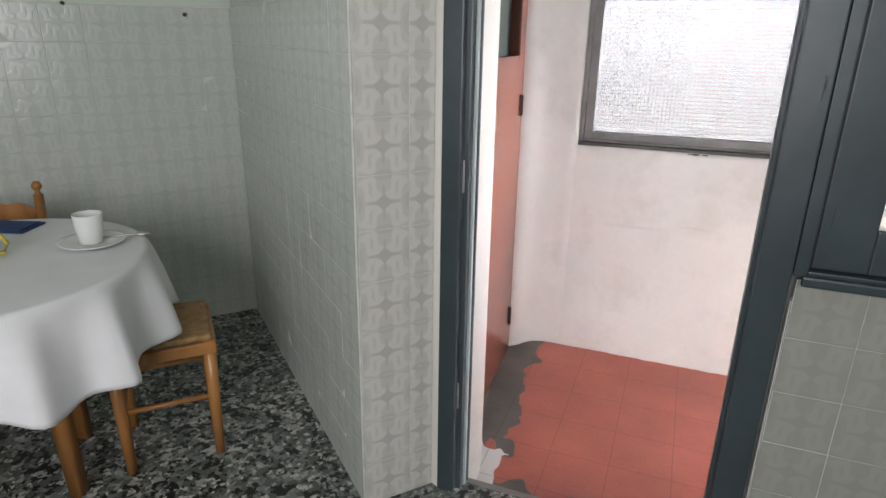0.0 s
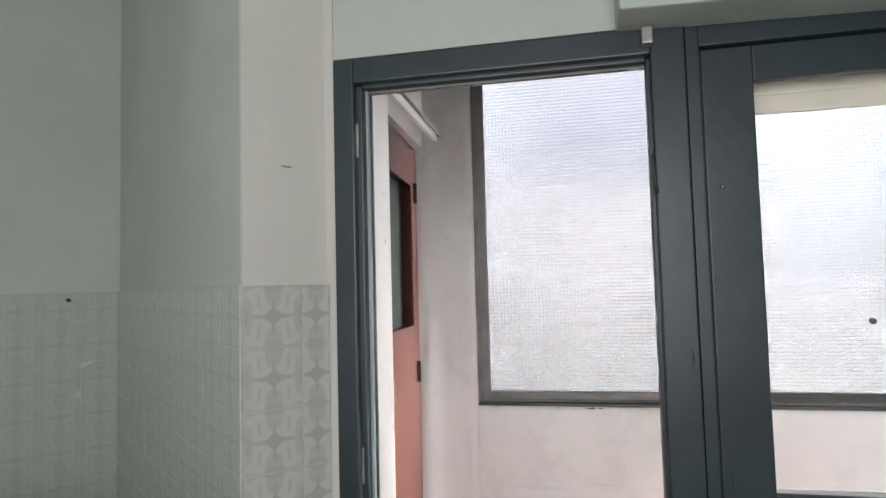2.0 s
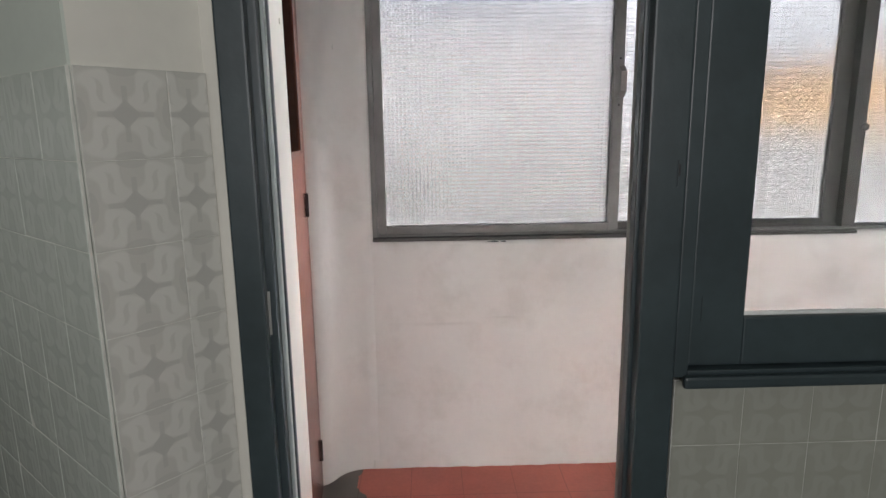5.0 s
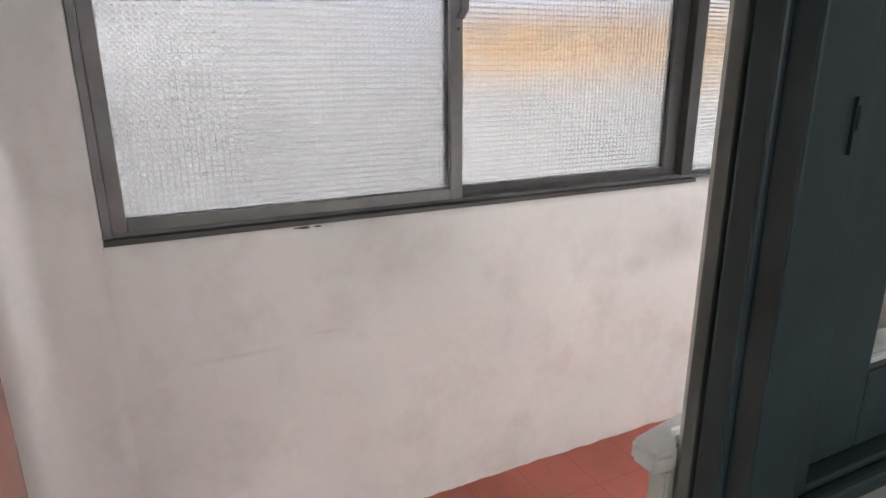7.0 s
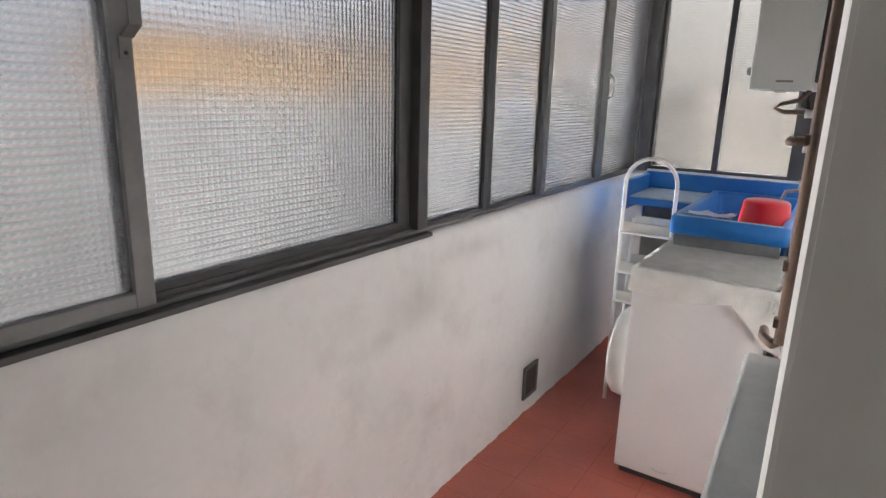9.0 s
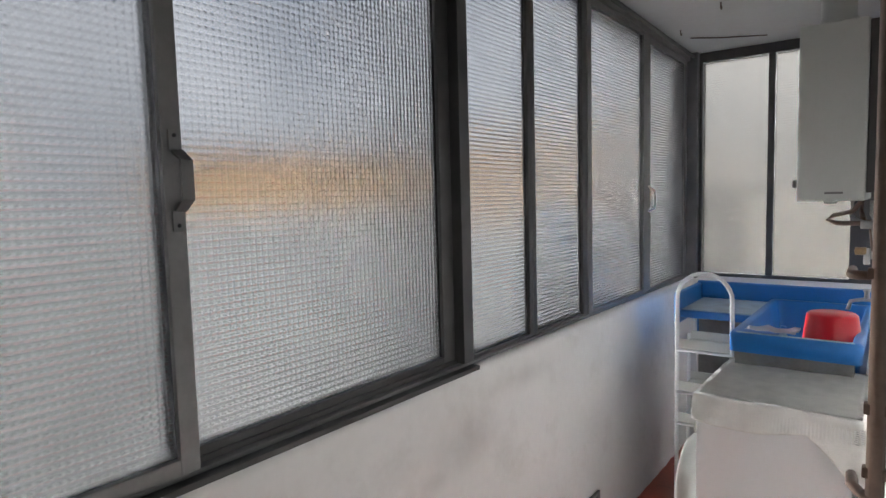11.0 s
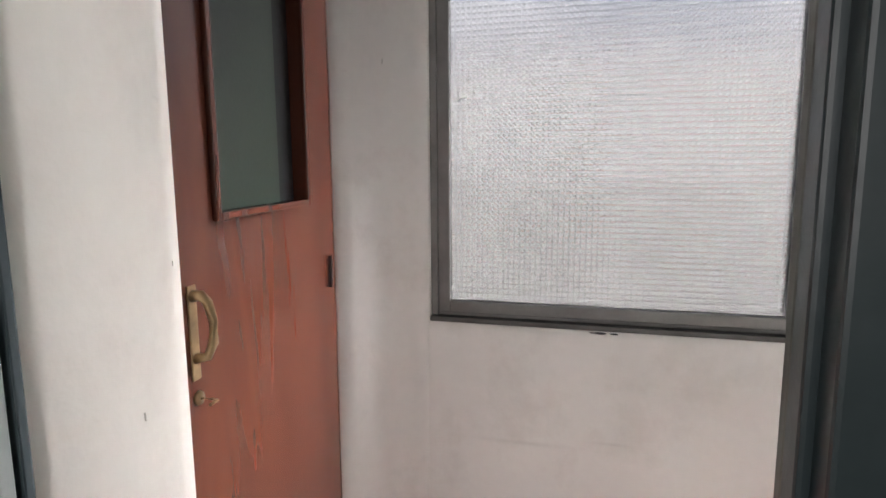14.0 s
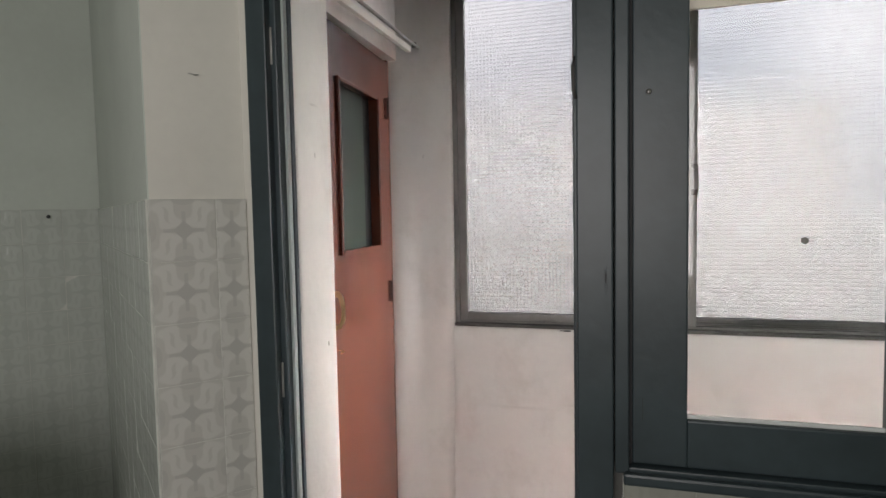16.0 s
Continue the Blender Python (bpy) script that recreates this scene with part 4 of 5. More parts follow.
brown_door()
cur = bmesh.new()
cols = []
for i in range(41):
    y = 0.76 + 0.35 * i / 40
    cols.append([cur.verts.new((-0.530 + 0.004 * math.sin(i * 0.6), y, z)) for z in (1.0, 2.08)])
for a, b in zip(cols, cols[1:]):
    cur.faces.new((a[0], b[0], b[1], a[1])).smooth = True
bmesh.ops.solidify(cur, geom=cur.faces[:], thickness=0.003)
solid("curtain", cur, M["curtain"], "dark green cloth curtain hung behind the door light", "curtain")
rail = thing("curtain_rail", "thin metal curtain rail fixed over the brown door", "curtain rail", pose(-0.34, 0.60, 2.205))
part("rod", tube([(0, 0.0, 0.0), (0, 0.9, -0.002)], 0.007), M["steel"], rail)
part("finial", lathe([(0.0001, -0.014), (0.011, -0.008), (0.012, 0.004), (0.007, 0.014), (0.0001, 0.016)], 12), M["rust"], rail).matrix_basis = pose(0, 0.915, -0.002, 90)
for y in (0.12, 0.79):
    part("bracket", boxes((-0.015, y - 0.006, -0.012, 0.006, y + 0.006, 0.012), bevel=0.002), M["steel"], rail)
part("batten", boxes((-0.0168, 0.0, -0.05, 0.004, 0.72, -0.025), bevel=0.003), M["plaster_jamb"], rail, "whitewashed wooden batten")

for (x, y), z, h, a in (((-0.2710, 0.29), 1.62, 0.013, 0), ((-0.314, 0.47), 1.27, 0.008, 22), ((-0.2765, 0.35), 1.08, 0.012, 8)):
    part("scratch", boxes((-0.0015, -0.0006, -h / 2, 0.0015, 0.0006, h / 2)), M["strip_paint"], jamb_l, "small grey scratch in the whitewash").matrix_basis = pose(x, y, z, 6, 0, a)
for x, y, z, h in ((-0.30, 1.4675, 1.42, 0.035), (-0.33, 1.440, 1.71, 0.015), (-0.29, 1.4715, 1.75, 0.012)):
    part("scratch", boxes((-0.001, -0.0015, -h / 2, 0.001, 0.0015, h / 2)), M["cement"], pier_w, "small grey scratch in the plaster").matrix_basis = pose(x, y, z, 0, 4, 20)

# ---- balcony things ----
mach = thing("washing_machine", "white front-loading washing machine with a round door", "washing machine", pose(2.43, 0.43, BF))
part("body", boxes((0.0, 0.0, 0.03, 0.56, 0.475, 0.887), bevel=0.012), M["enamel"], mach)
part("plinth", boxes((0.02, 0.02, 0.0, 0.54, 0.455, 0.03)), M["grey_dark"], mach)
part("back_panel", boxes((0.03, -0.012, 0.10, 0.53, -0.001, 0.80), bevel=0.004), M["steel"], mach, "grey metal rear panel")
dr = part("door", lathe([(0.0001, 0.072), (0.10, 0.075), (0.15, 0.098), (0.175, 0.096), (0.192, 0.082), (0.198, 0.05), (0.196, 0.0), (0.0001, 0.0)], 40), M["white_plastic"], mach, "round white porthole door")
dr.matrix_basis = pose(0.255, 0.4755, 0.44, -90, 0, 0)
part("door_glass", lathe([(0.0001, 0.092), (0.07, 0.088), (0.10, 0.0765), (0.10, 0.073), (0.0001, 0.073)], 32), M["windowdark"], dr)
part("control_panel", boxes((0.01, 0.4755, 0.74, 0.55, 0.485, 0.865), bevel=0.004), M["white_plastic"], mach)
for dx in (0.10, 0.29):
    part("embossed_mark", tube([(-0.0005, dx + 0.03 * math.cos(radians(a)), 0.075 + 0.012 * math.sin(radians(a))) for a in range(200, 341, 20)], 0.0018, 6), M["white_plastic"], mach)


def crochet_cover():
    """A cloth over the machine: flat top, folds on the sides, an openwork border with real holes."""
    bm = bmesh.new()
    x0, x1, y0, y1, zt = 2.422, 3.00, 0.405, 0.912, BF + 0.892
    nx, ny = 26, 24
    top = {}
    for i in range(nx + 1):
        for j in range(ny + 1):
            x, y = x0 + (x1 - x0) * i / nx, y0 + (y1 - y0) * j / ny
            r = math.hypot((x - 2.69) / 0.2, (y - 0.62) / 0.14)
            z = zt + 0.002 + 0.004 * noise.noise((x * 9, y * 9, 1.0)) + (0.006 * max(0, math.sin(r * 9)) if r < 1.1 else 0)
            top[i, j] = bm.verts.new((x, y, z))
    for i in range(nx):
        for j in range(ny):
            bm.faces.new((top[i, j], top[i + 1, j], top[i + 1, j + 1], top[i, j + 1])).smooth = True
    edge = [(0, j) for j in range(ny, -1, -1)] + [(i, 0) for i in range(1, nx + 1)] + [(nx, j) for j in range(1, ny + 1)]
    low = bmesh.new()
    rows = [[low.verts.new(top[e].co) for e in edge]]
    depth = 16
    for k in range(1, depth + 1):
        row = []
        for s, e in enumerate(edge):
            v = top[e].co
            out = Vector((-1, 0, 0)) if e[0] == 0 and s <= ny else (Vector((0, -1, 0)) if e[1] == 0 else Vector((1, 0, 0)))
            if s == ny:
                out = Vector((-0.7, -0.7, 0))
            fold = 0.5 + 0.5 * math.sin(s * 0.55 + 0.6 * math.sin(s * 0.21))
            near = max(0.0, 1 - abs(s - ny) / 7)
            length = 0.085 + 0.02 * math.sin(s * 0.23) + 0.15 * near + (0.05 if s > ny else 0)
            f = k / depth
            row.append(low.verts.new(v + out * (0.005 + f * (0.012 + 0.018 * fold + 0.03 * near)) - Vector((0, 0, length * f))))
        rows.append(row)
    for k, (a, b) in enumerate(zip(rows, rows[1:])):
        for s in range(len(edge) - 1):
            low.faces.new((a[s], a[s + 1], b[s + 1], b[s])).smooth = True
    # openwork: finer holes in a band
    bmesh.ops.recalc_face_normals(low, faces=low.faces[:])
    band = [f for f in low.faces if -0.075 < f.calc_center_median().z - zt < -0.028 and f.calc_center_median().x < 2.47]
    band = bmesh.ops.subdivide_edges(low, edges=list({e for f in band for e in f.edges}), cuts=1, use_grid_fill=True)
    inner = [f for f in low.faces if -0.075 < f.calc_center_median().z - zt < -0.028 and f.calc_center_median().x < 2.422 and len(f.verts) == 4 and f.calc_area() < 0.00014]
    if inner:
        res = bmesh.ops.inset_individual(low, faces=inner, thickness=0.0025)
        bmesh.ops.delete(low, geom=inner, context="FACES")
    bmesh.ops.solidify(low, geom=low.faces[:], thickness=0.002)
    bmesh.ops.solidify(bm, geom=bm.faces[:], thickness=0.002)
    return bm, low


cover = thing("crochet_cover", "cream crochet cloth draped over the washing machine", "cloth")
cover_top, cover_edge = crochet_cover()
part("cloth_top", cover_top, M["crochet"], cover)
part("openwork_border", cover_edge, M["crochet"], cover, "openwork crochet border hanging down")


# laundry sink
sink = thing("laundry_sink", "blue plastic laundry sink with ledge and splashback", "sink", pose(2.89, 0.43, BF))
def basin():
    bm = bmesh.new()
    def ring(x0, y0, x1, y1, z, r=0.03):
        out = []
        for cx, cy, a in ((x1 - r, y1 - r, 0), (x0 + r, y1 - r, 90), (x0 + r, y0 + r, 180), (x1 - r, y0 + r, 270)):
            for i in range(5):
                t = radians(a + 22.5 * i)
                out.append(bm.verts.new((cx + r * math.cos(t), cy + r * math.sin(t), z)))
        return out
    rs = [ring(0.12, 0.03, 0.94, 0.455, 0.70), ring(0.10, 0.012, 0.955, 0.465, 0.95), ring(0.0, 0.0, 0.965, 0.47, 0.95), ring(0.0, 0.0, 0.965, 0.47, 1.022),
          ring(0.008, 0.008, 0.957, 0.462, 1.03), ring(0.03, 0.03, 0.935, 0.44, 1.03), ring(0.04, 0.04, 0.925, 0.43, 1.02), ring(0.08, 0.07, 0.88, 0.40, 0.76)]
    for a, b in zip(rs, rs[1:]):
        for i in range(len(a)):
            j = (i + 1) % len(a)
            bm.faces.new((a[i], a[j], b[j], b[i])).smooth = True
    bm.faces.new(rs[-1])
    bm.faces.new(rs[0][::-1])
    bmesh.ops.recalc_face_normals(bm, faces=bm.faces[:])
    return bm
part("basin", basin(), M["blue"], sink)
part("ledge", boxes((0.53, 0.472, 0.965, 0.965, 0.825, 1.005), bevel=0.01), M["blue"], sink)
part("ledge_top", boxes((0.545, 0.48, 1.0055, 0.955, 0.815, 1.011), bevel=0.002), M["blue_pale"], sink, "pale top of the ledge")
part("splashback", boxes((0.966, 0.0, 0.80, 1.0, 0.855, 1.105), (0.53, 0.827, 0.93, 0.965, 0.855, 1.095), bevel=0.012, seg=3), M["blue"], sink)
for box in ((0.035, 0.03, 0.0, 0.095, 0.45, 0.948), (0.80, 0.05, 0.0, 0.90, 0.44, 0.699), (0.80, 0.55, 0.0, 0.90, 0.80, 0.964)):
    part("support", boxes(box), M["cement"], sink, "grey cement support")
for y in (0.14, 0.19):
    part("drain_pipe", tube([(0.04, y, 0.72), (0.04, y, 0.62), (0.05, y, 0.40), (0.055, y, 0.02)], 0.016), M["grey_dark"], sink)
# Highlight on the front rim, put in as a thin pale tube.
part("rim_highlight", tube([(0.012, 0.03, 1.031), (0.012, 0.44, 1.031)], 0.004, 6), M["blue_pale"], sink, "pale strip along the rim, a painted highlight")
solid("plastic_basin", lathe([(0.0001, 0.13), (0.085, 0.13), (0.094, 0.122), (0.108, 0.012), (0.114, 0.006), (0.114, 0.0), (0.106, 0.0), (0.09, 0.115), (0.0001, 0.122)], 40), M["redplastic"],
      "red plastic basin turned upside down in the sink", "basin", pose(3.16, 0.555, 0.868))
post_b = thing("detergent_bottle", "small pale blue plastic bottle in the sink", "bottle", pose(3.12, 0.73, 0.66))
part("bottle", lathe([(0.0001, 0), (0.025, 0), (0.027, 0.02), (0.027, 0.2), (0.012, 0.24), (0.0001, 0.24)], 16), M["blue_pale"], post_b)
part("cap", lathe([(0.0001, 0.24), (0.013, 0.24), (0.012, 0.27), (0.0001, 0.272)], 12), M["blue"], post_b)
cl = bmesh.new()
gr = {}
for i in range(13):
    for j in range(9):
        x, y = 2.94 + 0.16 * i / 12, 0.66 + 0.19 * j / 8
        gr[i, j] = cl.verts.new((x, y, 0.936 + 0.012 * noise.noise((x * 25, y * 25, 3)) - 0.01 * (i / 12) ** 2))
for i in range(12):
    for j in range(8):
        cl.faces.new((gr[i, j], gr[i + 1, j], gr[i + 1, j + 1], gr[i, j + 1])).smooth = True
bmesh.ops.solidify(cl, geom=cl.faces[:], thickness=0.004)
solid("dishcloth", cl, M["cotton"], "crumpled pale cloth lying over the sink rim", "cloth")

# rack with an arched tube
rack = thing("utility_rack", "white tubular rack with an arched top and plastic shelves", "rack", pose(3.03, 0.915, BF))
part("rear_leg", tube([(0.19, 0.235, 0.0), (0.19, 0.235, 0.93)], 0.0085), M["enamel"], rack)
part("rear_leg", tube([(0.19, 0.0, 0.0), (0.19, 0.0, 0.93)], 0.0085), M["enamel"], rack)
for x in (0.0,):
    a = [(x, 0.235, 0.0), (x, 0.235, 1.08)] + arc((x, 0.1175, 1.135), 0.1175, 0, 180, 14, "yz") + [(x, 0.0, 1.08), (x, 0.0, 0.0)]
    part("arched_tube", tube(a, 0.0095), M["enamel"], rack)
for z in (0.30, 0.55, 0.70, 0.90):
    sh = part("shelf", boxes((0.0, 0.012, z, 0.19, 0.223, z + 0.010), (-0.006, 0.008, z, 0.004, 0.227, z + 0.045), (0.186, 0.008, z, 0.196, 0.227, z + 0.045), bevel=0.003), M["white_plastic"], rack)
    part("shelf_rail", tube([(-0.004, 0.0, z - 0.008), (-0.004, 0.235, z - 0.008)], 0.007), M["enamel"], sh)
# Shade under the sink ledge, put in as a dark block behind the rack.
solid("storage_box", boxes((3.24, 0.94, 0.0, 3.31, 1.13, 0.60), bevel=0.008), M["grey_dark"], "dark block behind the rack, put in for shade under the ledge", "crate", pose(0, 0, BF))

# boiler
boil = thing("gas_boiler", "grey-white wall-hung gas water heater with a flue", "water heater", pose(2.93, 0.392, 1.470))
part("body", boxes((0.0, 0.05, 0.0, 0.40, 0.275, 0.675), bevel=0.010, seg=3), M["boiler"], boil)
part("back_plate", boxes((0.015, -0.008, 0.03, 0.385, 0.0495, 0.665), bevel=0.004), M["alu_dark"], boil, "dark grey back plate")
part("logo", boxes((-0.0015, 0.12, 0.028, 0.0, 0.18, 0.036)), M["alu"], boil, "small grey badge")
part("front_knob", lathe([(0.0001, 0), (0.018, 0), (0.016, 0.02), (0.0001, 0.021)], 20), M["alu"], boil).matrix_basis = pose(0.06, 0.2755, 0.07, -90, 0, 0)
part("bottom_cap", lathe([(0.0001, -0.012), (0.02, -0.010), (0.024, 0), (0.0001, 0)], 16), M["boiler"], boil).matrix_basis = pose(0.05, 0.165, 0.0)
flue = part("flue_collar", lathe([(0.075, 0.0), (0.075, 0.03), (0.062, 0.055), (0.062, 0.341)], 32), M["boiler"], boil, "pale flue pipe")
flue.matrix_basis = pose(0.20, 0.165, 0.676)
for i, y in enumerate((0.03, 0.065, 0.10)):
    p = part("pipe", tube([(0.06 + i * 0.05, y, 0.0), (0.06 + i * 0.05, y, -0.05), (0.05, y - 0.01, -0.07), (0.03, 0.03, -0.09), (0.03, 0.02, -0.16 - 0.03 * i)], 0.009), M["rust"] if i % 2 else M["steel"], boil)
part("gas_hose", tube([(0.02, 0.06, -0.002), (0.02, 0.09, -0.04), (0.02, 0.15, -0.055), (0.02, 0.17, -0.07), (0.02, 0.14, -0.085), (0.02, 0.06, -0.085), (0.02, 0.03, -0.08)], 0.009), M["rust"], boil)
valve = part("valve", lathe([(0.0001, -0.02), (0.016, -0.018), (0.016, 0.018), (0.0001, 0.02)], 14), M["steel"], boil)
valve.matrix_basis = pose(0.02, 0.045, -0.09, 90)
part("lever", boxes((-0.005, -0.006, 0.02, 0.005, 0.006, 0.06), bevel=0.002), M["steel"], valve)
v2 = part("valve", lathe([(0.0001, -0.02), (0.015, -0.018), (0.015, 0.018), (0.0001, 0.02)], 14), M["brass"], boil)
v2.matrix_basis = pose(0.02, 0.06, -0.19, 90)
part("tee", lathe([(0.0001, -0.03), (0.011, -0.03), (0.011, 0.03), (0.0001, 0.03)], 12), M["steel"], boil).matrix_basis = pose(0.02, 0.04, -0.21)

# water pipes on the kitchen wall
pipe = thing("riser_pipe", "brown painted vertical riser pipe clipped to the wall", "pipe", pose(1.72, 0.347, 0.0))
part("pipe", tube([(0, 0, 0.86), (0, 0.0, 1.6), (0, 0.001, 2.537)], 0.018), M["rust"], pipe)
part("white_pipe", tube([(0.05, -0.008, 0.3), (0.05, -0.008, 1.6), (0.05, -0.007, 2.535)], 0.009), M["white_plastic"], pipe, "thin pale pipe beside the riser")
for z in (1.34, 0.91, 1.05):
    part("clip", boxes((-0.012, -0.02, z - 0.012, 0.012, 0.024, z + 0.012), bevel=0.003), M["rust"], pipe)
part("branch", tube([(0.0, 0.01, 1.335), (-0.0, 0.04, 1.335), (0.03, 0.055, 1.333), (0.12, 0.058, 1.333)], 0.010), M["rust"], pipe)
part("lower_branch", tube([(0.0, 0.0, 0.87), (0.01, 0.02, 0.85), (0.06, 0.045, 0.85), (0.14, 0.05, 0.84), (0.2, 0.05, 0.80)], 0.012), M["rust"], pipe)
tap = thing("wall_tap", "chrome wall tap above the laundry sink", "tap", pose(3.44, 0.42, 1.02))
part("spout", tube([(0, -0.02, 0.0), (0, 0.05, 0.0), (0, 0.09, -0.01), (0, 0.10, -0.05)], 0.009), M["steel"], tap)
part("tap_head", lathe([(0.0001, 0), (0.012, 0), (0.010, 0.03), (0.016, 0.034), (0.016, 0.042), (0.0001, 0.044)], 14), M["steel"], tap).matrix_basis = pose(0, 0.03, 0.006)
sp = thing("wall_socket", "white surface-mounted socket box beside the sink", "socket", pose(2.30, 0.352, 0.80))
part("box", boxes((0, 0.0, 0, 0.09, 0.03, 0.10), bevel=0.004), M["white_plastic"], sp)
part("cable", tube([(0.045, 0.012, 0.0), (0.05, 0.02, -0.12), (0.07, 0.015, -0.3), (0.075, 0.01, -0.6)], 0.004), M["grey_dark"], sp)
ven = thing("wall_vent", "small grey metal drain cover low in the parapet", "vent", pose(2.63, 1.424, -0.035))
part("frame", boxes((0, 0, 0, 0.15, 0.012, 0.018), (0, 0, 0.152, 0.15, 0.012, 0.17), (0, 0, 0.018, 0.018, 0.012, 0.152), (0.132, 0, 0.018, 0.15, 0.012, 0.152), bevel=0.002), M["alu"], ven)
part("plate", boxes((0.018, 0.004, 0.018, 0.132, 0.010, 0.152)), M["alu_dark"], ven)
hooks = [(1.2, 1.41), (2.2, 1.40), (3.1, 1.40), (3.9, 1.40)]
for i, (x, y) in enumerate(hooks):
    solid("ceiling_hook", tube([(0, 0, 0.0), (0, 0, -0.02), (0.008, 0, -0.032), (0.018, 0, -0.03), (0.02, 0, -0.018)], 0.003, 6), M["rust"], "small rusty hook in the balcony ceiling", "hook", pose(x, y, under(x) + 0.002), group="ceiling hooks")
solid("ceiling_hook", tube([(0, 0, 0.0), (0, 0, -0.025), (0.010, 0, -0.035), (0.02, 0, -0.02)], 0.004, 6), M["rust"], "small rusty hook in the balcony ceiling", "hook", pose(3.55, 1.10, under(3.55) + 0.002), group="ceiling hooks")
solid("clothes_wire", tube([(4.1, 1.40, 2.451), (4.2, 1.25, 2.445), (4.32, 1.02, 2.443)], 0.004, 6), M["rust"], "short bent wire under the balcony ceiling", "wire")
for x, y, r in ((0.315, 0.0, 0.011), (0.355, 0.0, 0.008), (0.29, 0.0, 0.005)):
    b = lathe([(0.0001, -0.004), (r, -0.002), (r * 0.8, 0.003), (0.0001, 0.004)], 9)
    for v in b.verts:
        v.co.x *= 1.6 + 0.6 * noise.noise(v.co * 200)
        v.co.y *= 0.35
    solid("paint_flake", b, M["grey_dark"], "dark chip of broken plaster under the window frame", "flake", pose(x, 1.4765, 0.917, 70), group="flakes under the frame")
for z, x, w in ((1.60, -0.113, 0.02), (1.635, -0.06, 0.012)):
    part("glass_mark", boxes((x, 1.5165, z, x + w, 1.5185, z + 0.004), (x - 0.008, 1.5165, z - 0.006, x + 0.004, 1.5185, z - 0.002)), M["grey_dark"], s1, "dark scratch on the glass")

# ---- kitchen things ----
TC = (-1.62, -0.385)
table = thing("dining_table", "round honey-coloured wooden dining table", "table", pose(TC[0], TC[1], 0, 0, 0, 3))
part("tabletop", lathe([(0.0001, 0.72), (0.455, 0.72), (0.465, 0.728), (0.465, 0.742), (0.455, 0.75), (0.0001, 0.75)], 48), M["pine"], table)
part("apron", lathe([(0.31, 0.63), (0.33, 0.63), (0.33, 0.7195), (0.31, 0.7195), (0.31, 0.63)], 40), M["pine"], table)
for a in (0, 90, 180, 270):
    x, y = 0.235 * math.cos(radians(a)), 0.235 * math.sin(radians(a))
    part("leg", tube([(x * 0.93, y * 0.93, 0.719), (x * 0.95, y * 0.95, 0.45), (x, y, 0.0)], 0.03, 4, radii=[0.036, 0.034, 0.027]), M["pine"], table)


def tablecloth():
    bm = bmesh.new()
    n = 144
    rows = []
    for r, z in ((0.0, 0.7535), (0.2, 0.7535), (0.4, 0.7535), (0.455, 0.7535), (0.466, 0.752), (0.471, 0.744)):
        rows.append([bm.verts.new((r * math.cos(2 * math.pi * i / n), r * math.sin(2 * math.pi * i / n), z)) for i in range(n)] if r else [bm.verts.new((0, 0, z))])
    drop = 18
    for k in range(1, drop + 1):
        f = k / drop
        row = []
        for i in range(n):
            a = 2 * math.pi * i / n
            # a square cloth: it hangs lowest at its four corners
            c = abs(math.cos(2 * (a - 0.55)))
            length = 0.240 + 0.075 * (1 - c) + 0.018 * math.sin(5 * a)
            wave = math.sin(11 * a + 1.5 * math.sin(2 * a) + 0.5) * 0.5 + 0.5
            rr = 0.472 + f ** 0.65 * (0.002 + 0.085 * wave ** 2.2) + 0.006 * f * math.sin(27 * a + 2)
            row.append(bm.verts.new((rr * math.cos(a), rr * math.sin(a), 0.744 - length * f)))
        rows.append(row)
    for a, b in zip(rows, rows[1:]):
        for i in range(n):
            j = (i + 1) % n
            bm.faces.new((a[0], b[i], b[j]) if len(a) == 1 else (a[i], b[i], b[j], a[j])).smooth = True
    bmesh.ops.recalc_face_normals(bm, faces=bm.faces[:])
    bmesh.ops.solidify(bm, geom=bm.faces[:], thickness=0.0015)
    return bm


solid("tablecloth", tablecloth(), M["cotton"], "white cotton tablecloth hanging in folds over the round table", "tablecloth", pose(TC[0], TC[1], 0))
TZ = 0.7552
saucer = solid("saucer", lathe([(0.0001, 0.004), (0.045, 0.0), (0.05, 0.0), (0.09, 0.012), (0.098, 0.017), (0.0985, 0.019), (0.088, 0.016), (0.05, 0.006), (0.0001, 0.006)], 48), M["china"],
               "white china saucer on the tablecloth", "saucer", pose(-1.44, -0.125, TZ))
cup = thing("cup", "white china coffee cup on a saucer", "cup", pose(-1.445, -0.125, TZ + 0.0062))
part("bowl", lathe([(0.0001, 0.0), (0.028, 0.0), (0.034, 0.004), (0.040, 0.05), (0.043, 0.094), (0.0425, 0.096), (0.040, 0.094), (0.036, 0.05), (0.030, 0.008), (0.0001, 0.006)], 40), M["china"], cup)
part("handle", tube([(-0.036, 0.0, 0.075), (-0.055, 0.0, 0.078), (-0.064, 0.0, 0.055), (-0.055, 0.0, 0.032), (-0.035, 0.0, 0.028)], 0.005), M["china"], cup)
spoon = tube([(-0.05, 0.02, 0.018), (0.0, 0.0, 0.019), (0.05, -0.02, 0.022), (0.068, -0.027, 0.02), (0.09, -0.036, 0.02)], 0.003, 8, radii=[0.003, 0.003, 0.003, 0.010, 0.004])
solid("teaspoon", spoon, M["steel"], "steel teaspoon lying across the saucer", "spoon", pose(-1.395, -0.07, TZ, 0, 0, 60))
mug = thing("mug", "yellow ceramic mug on the tablecloth", "mug", pose(-1.615, -0.358, TZ))
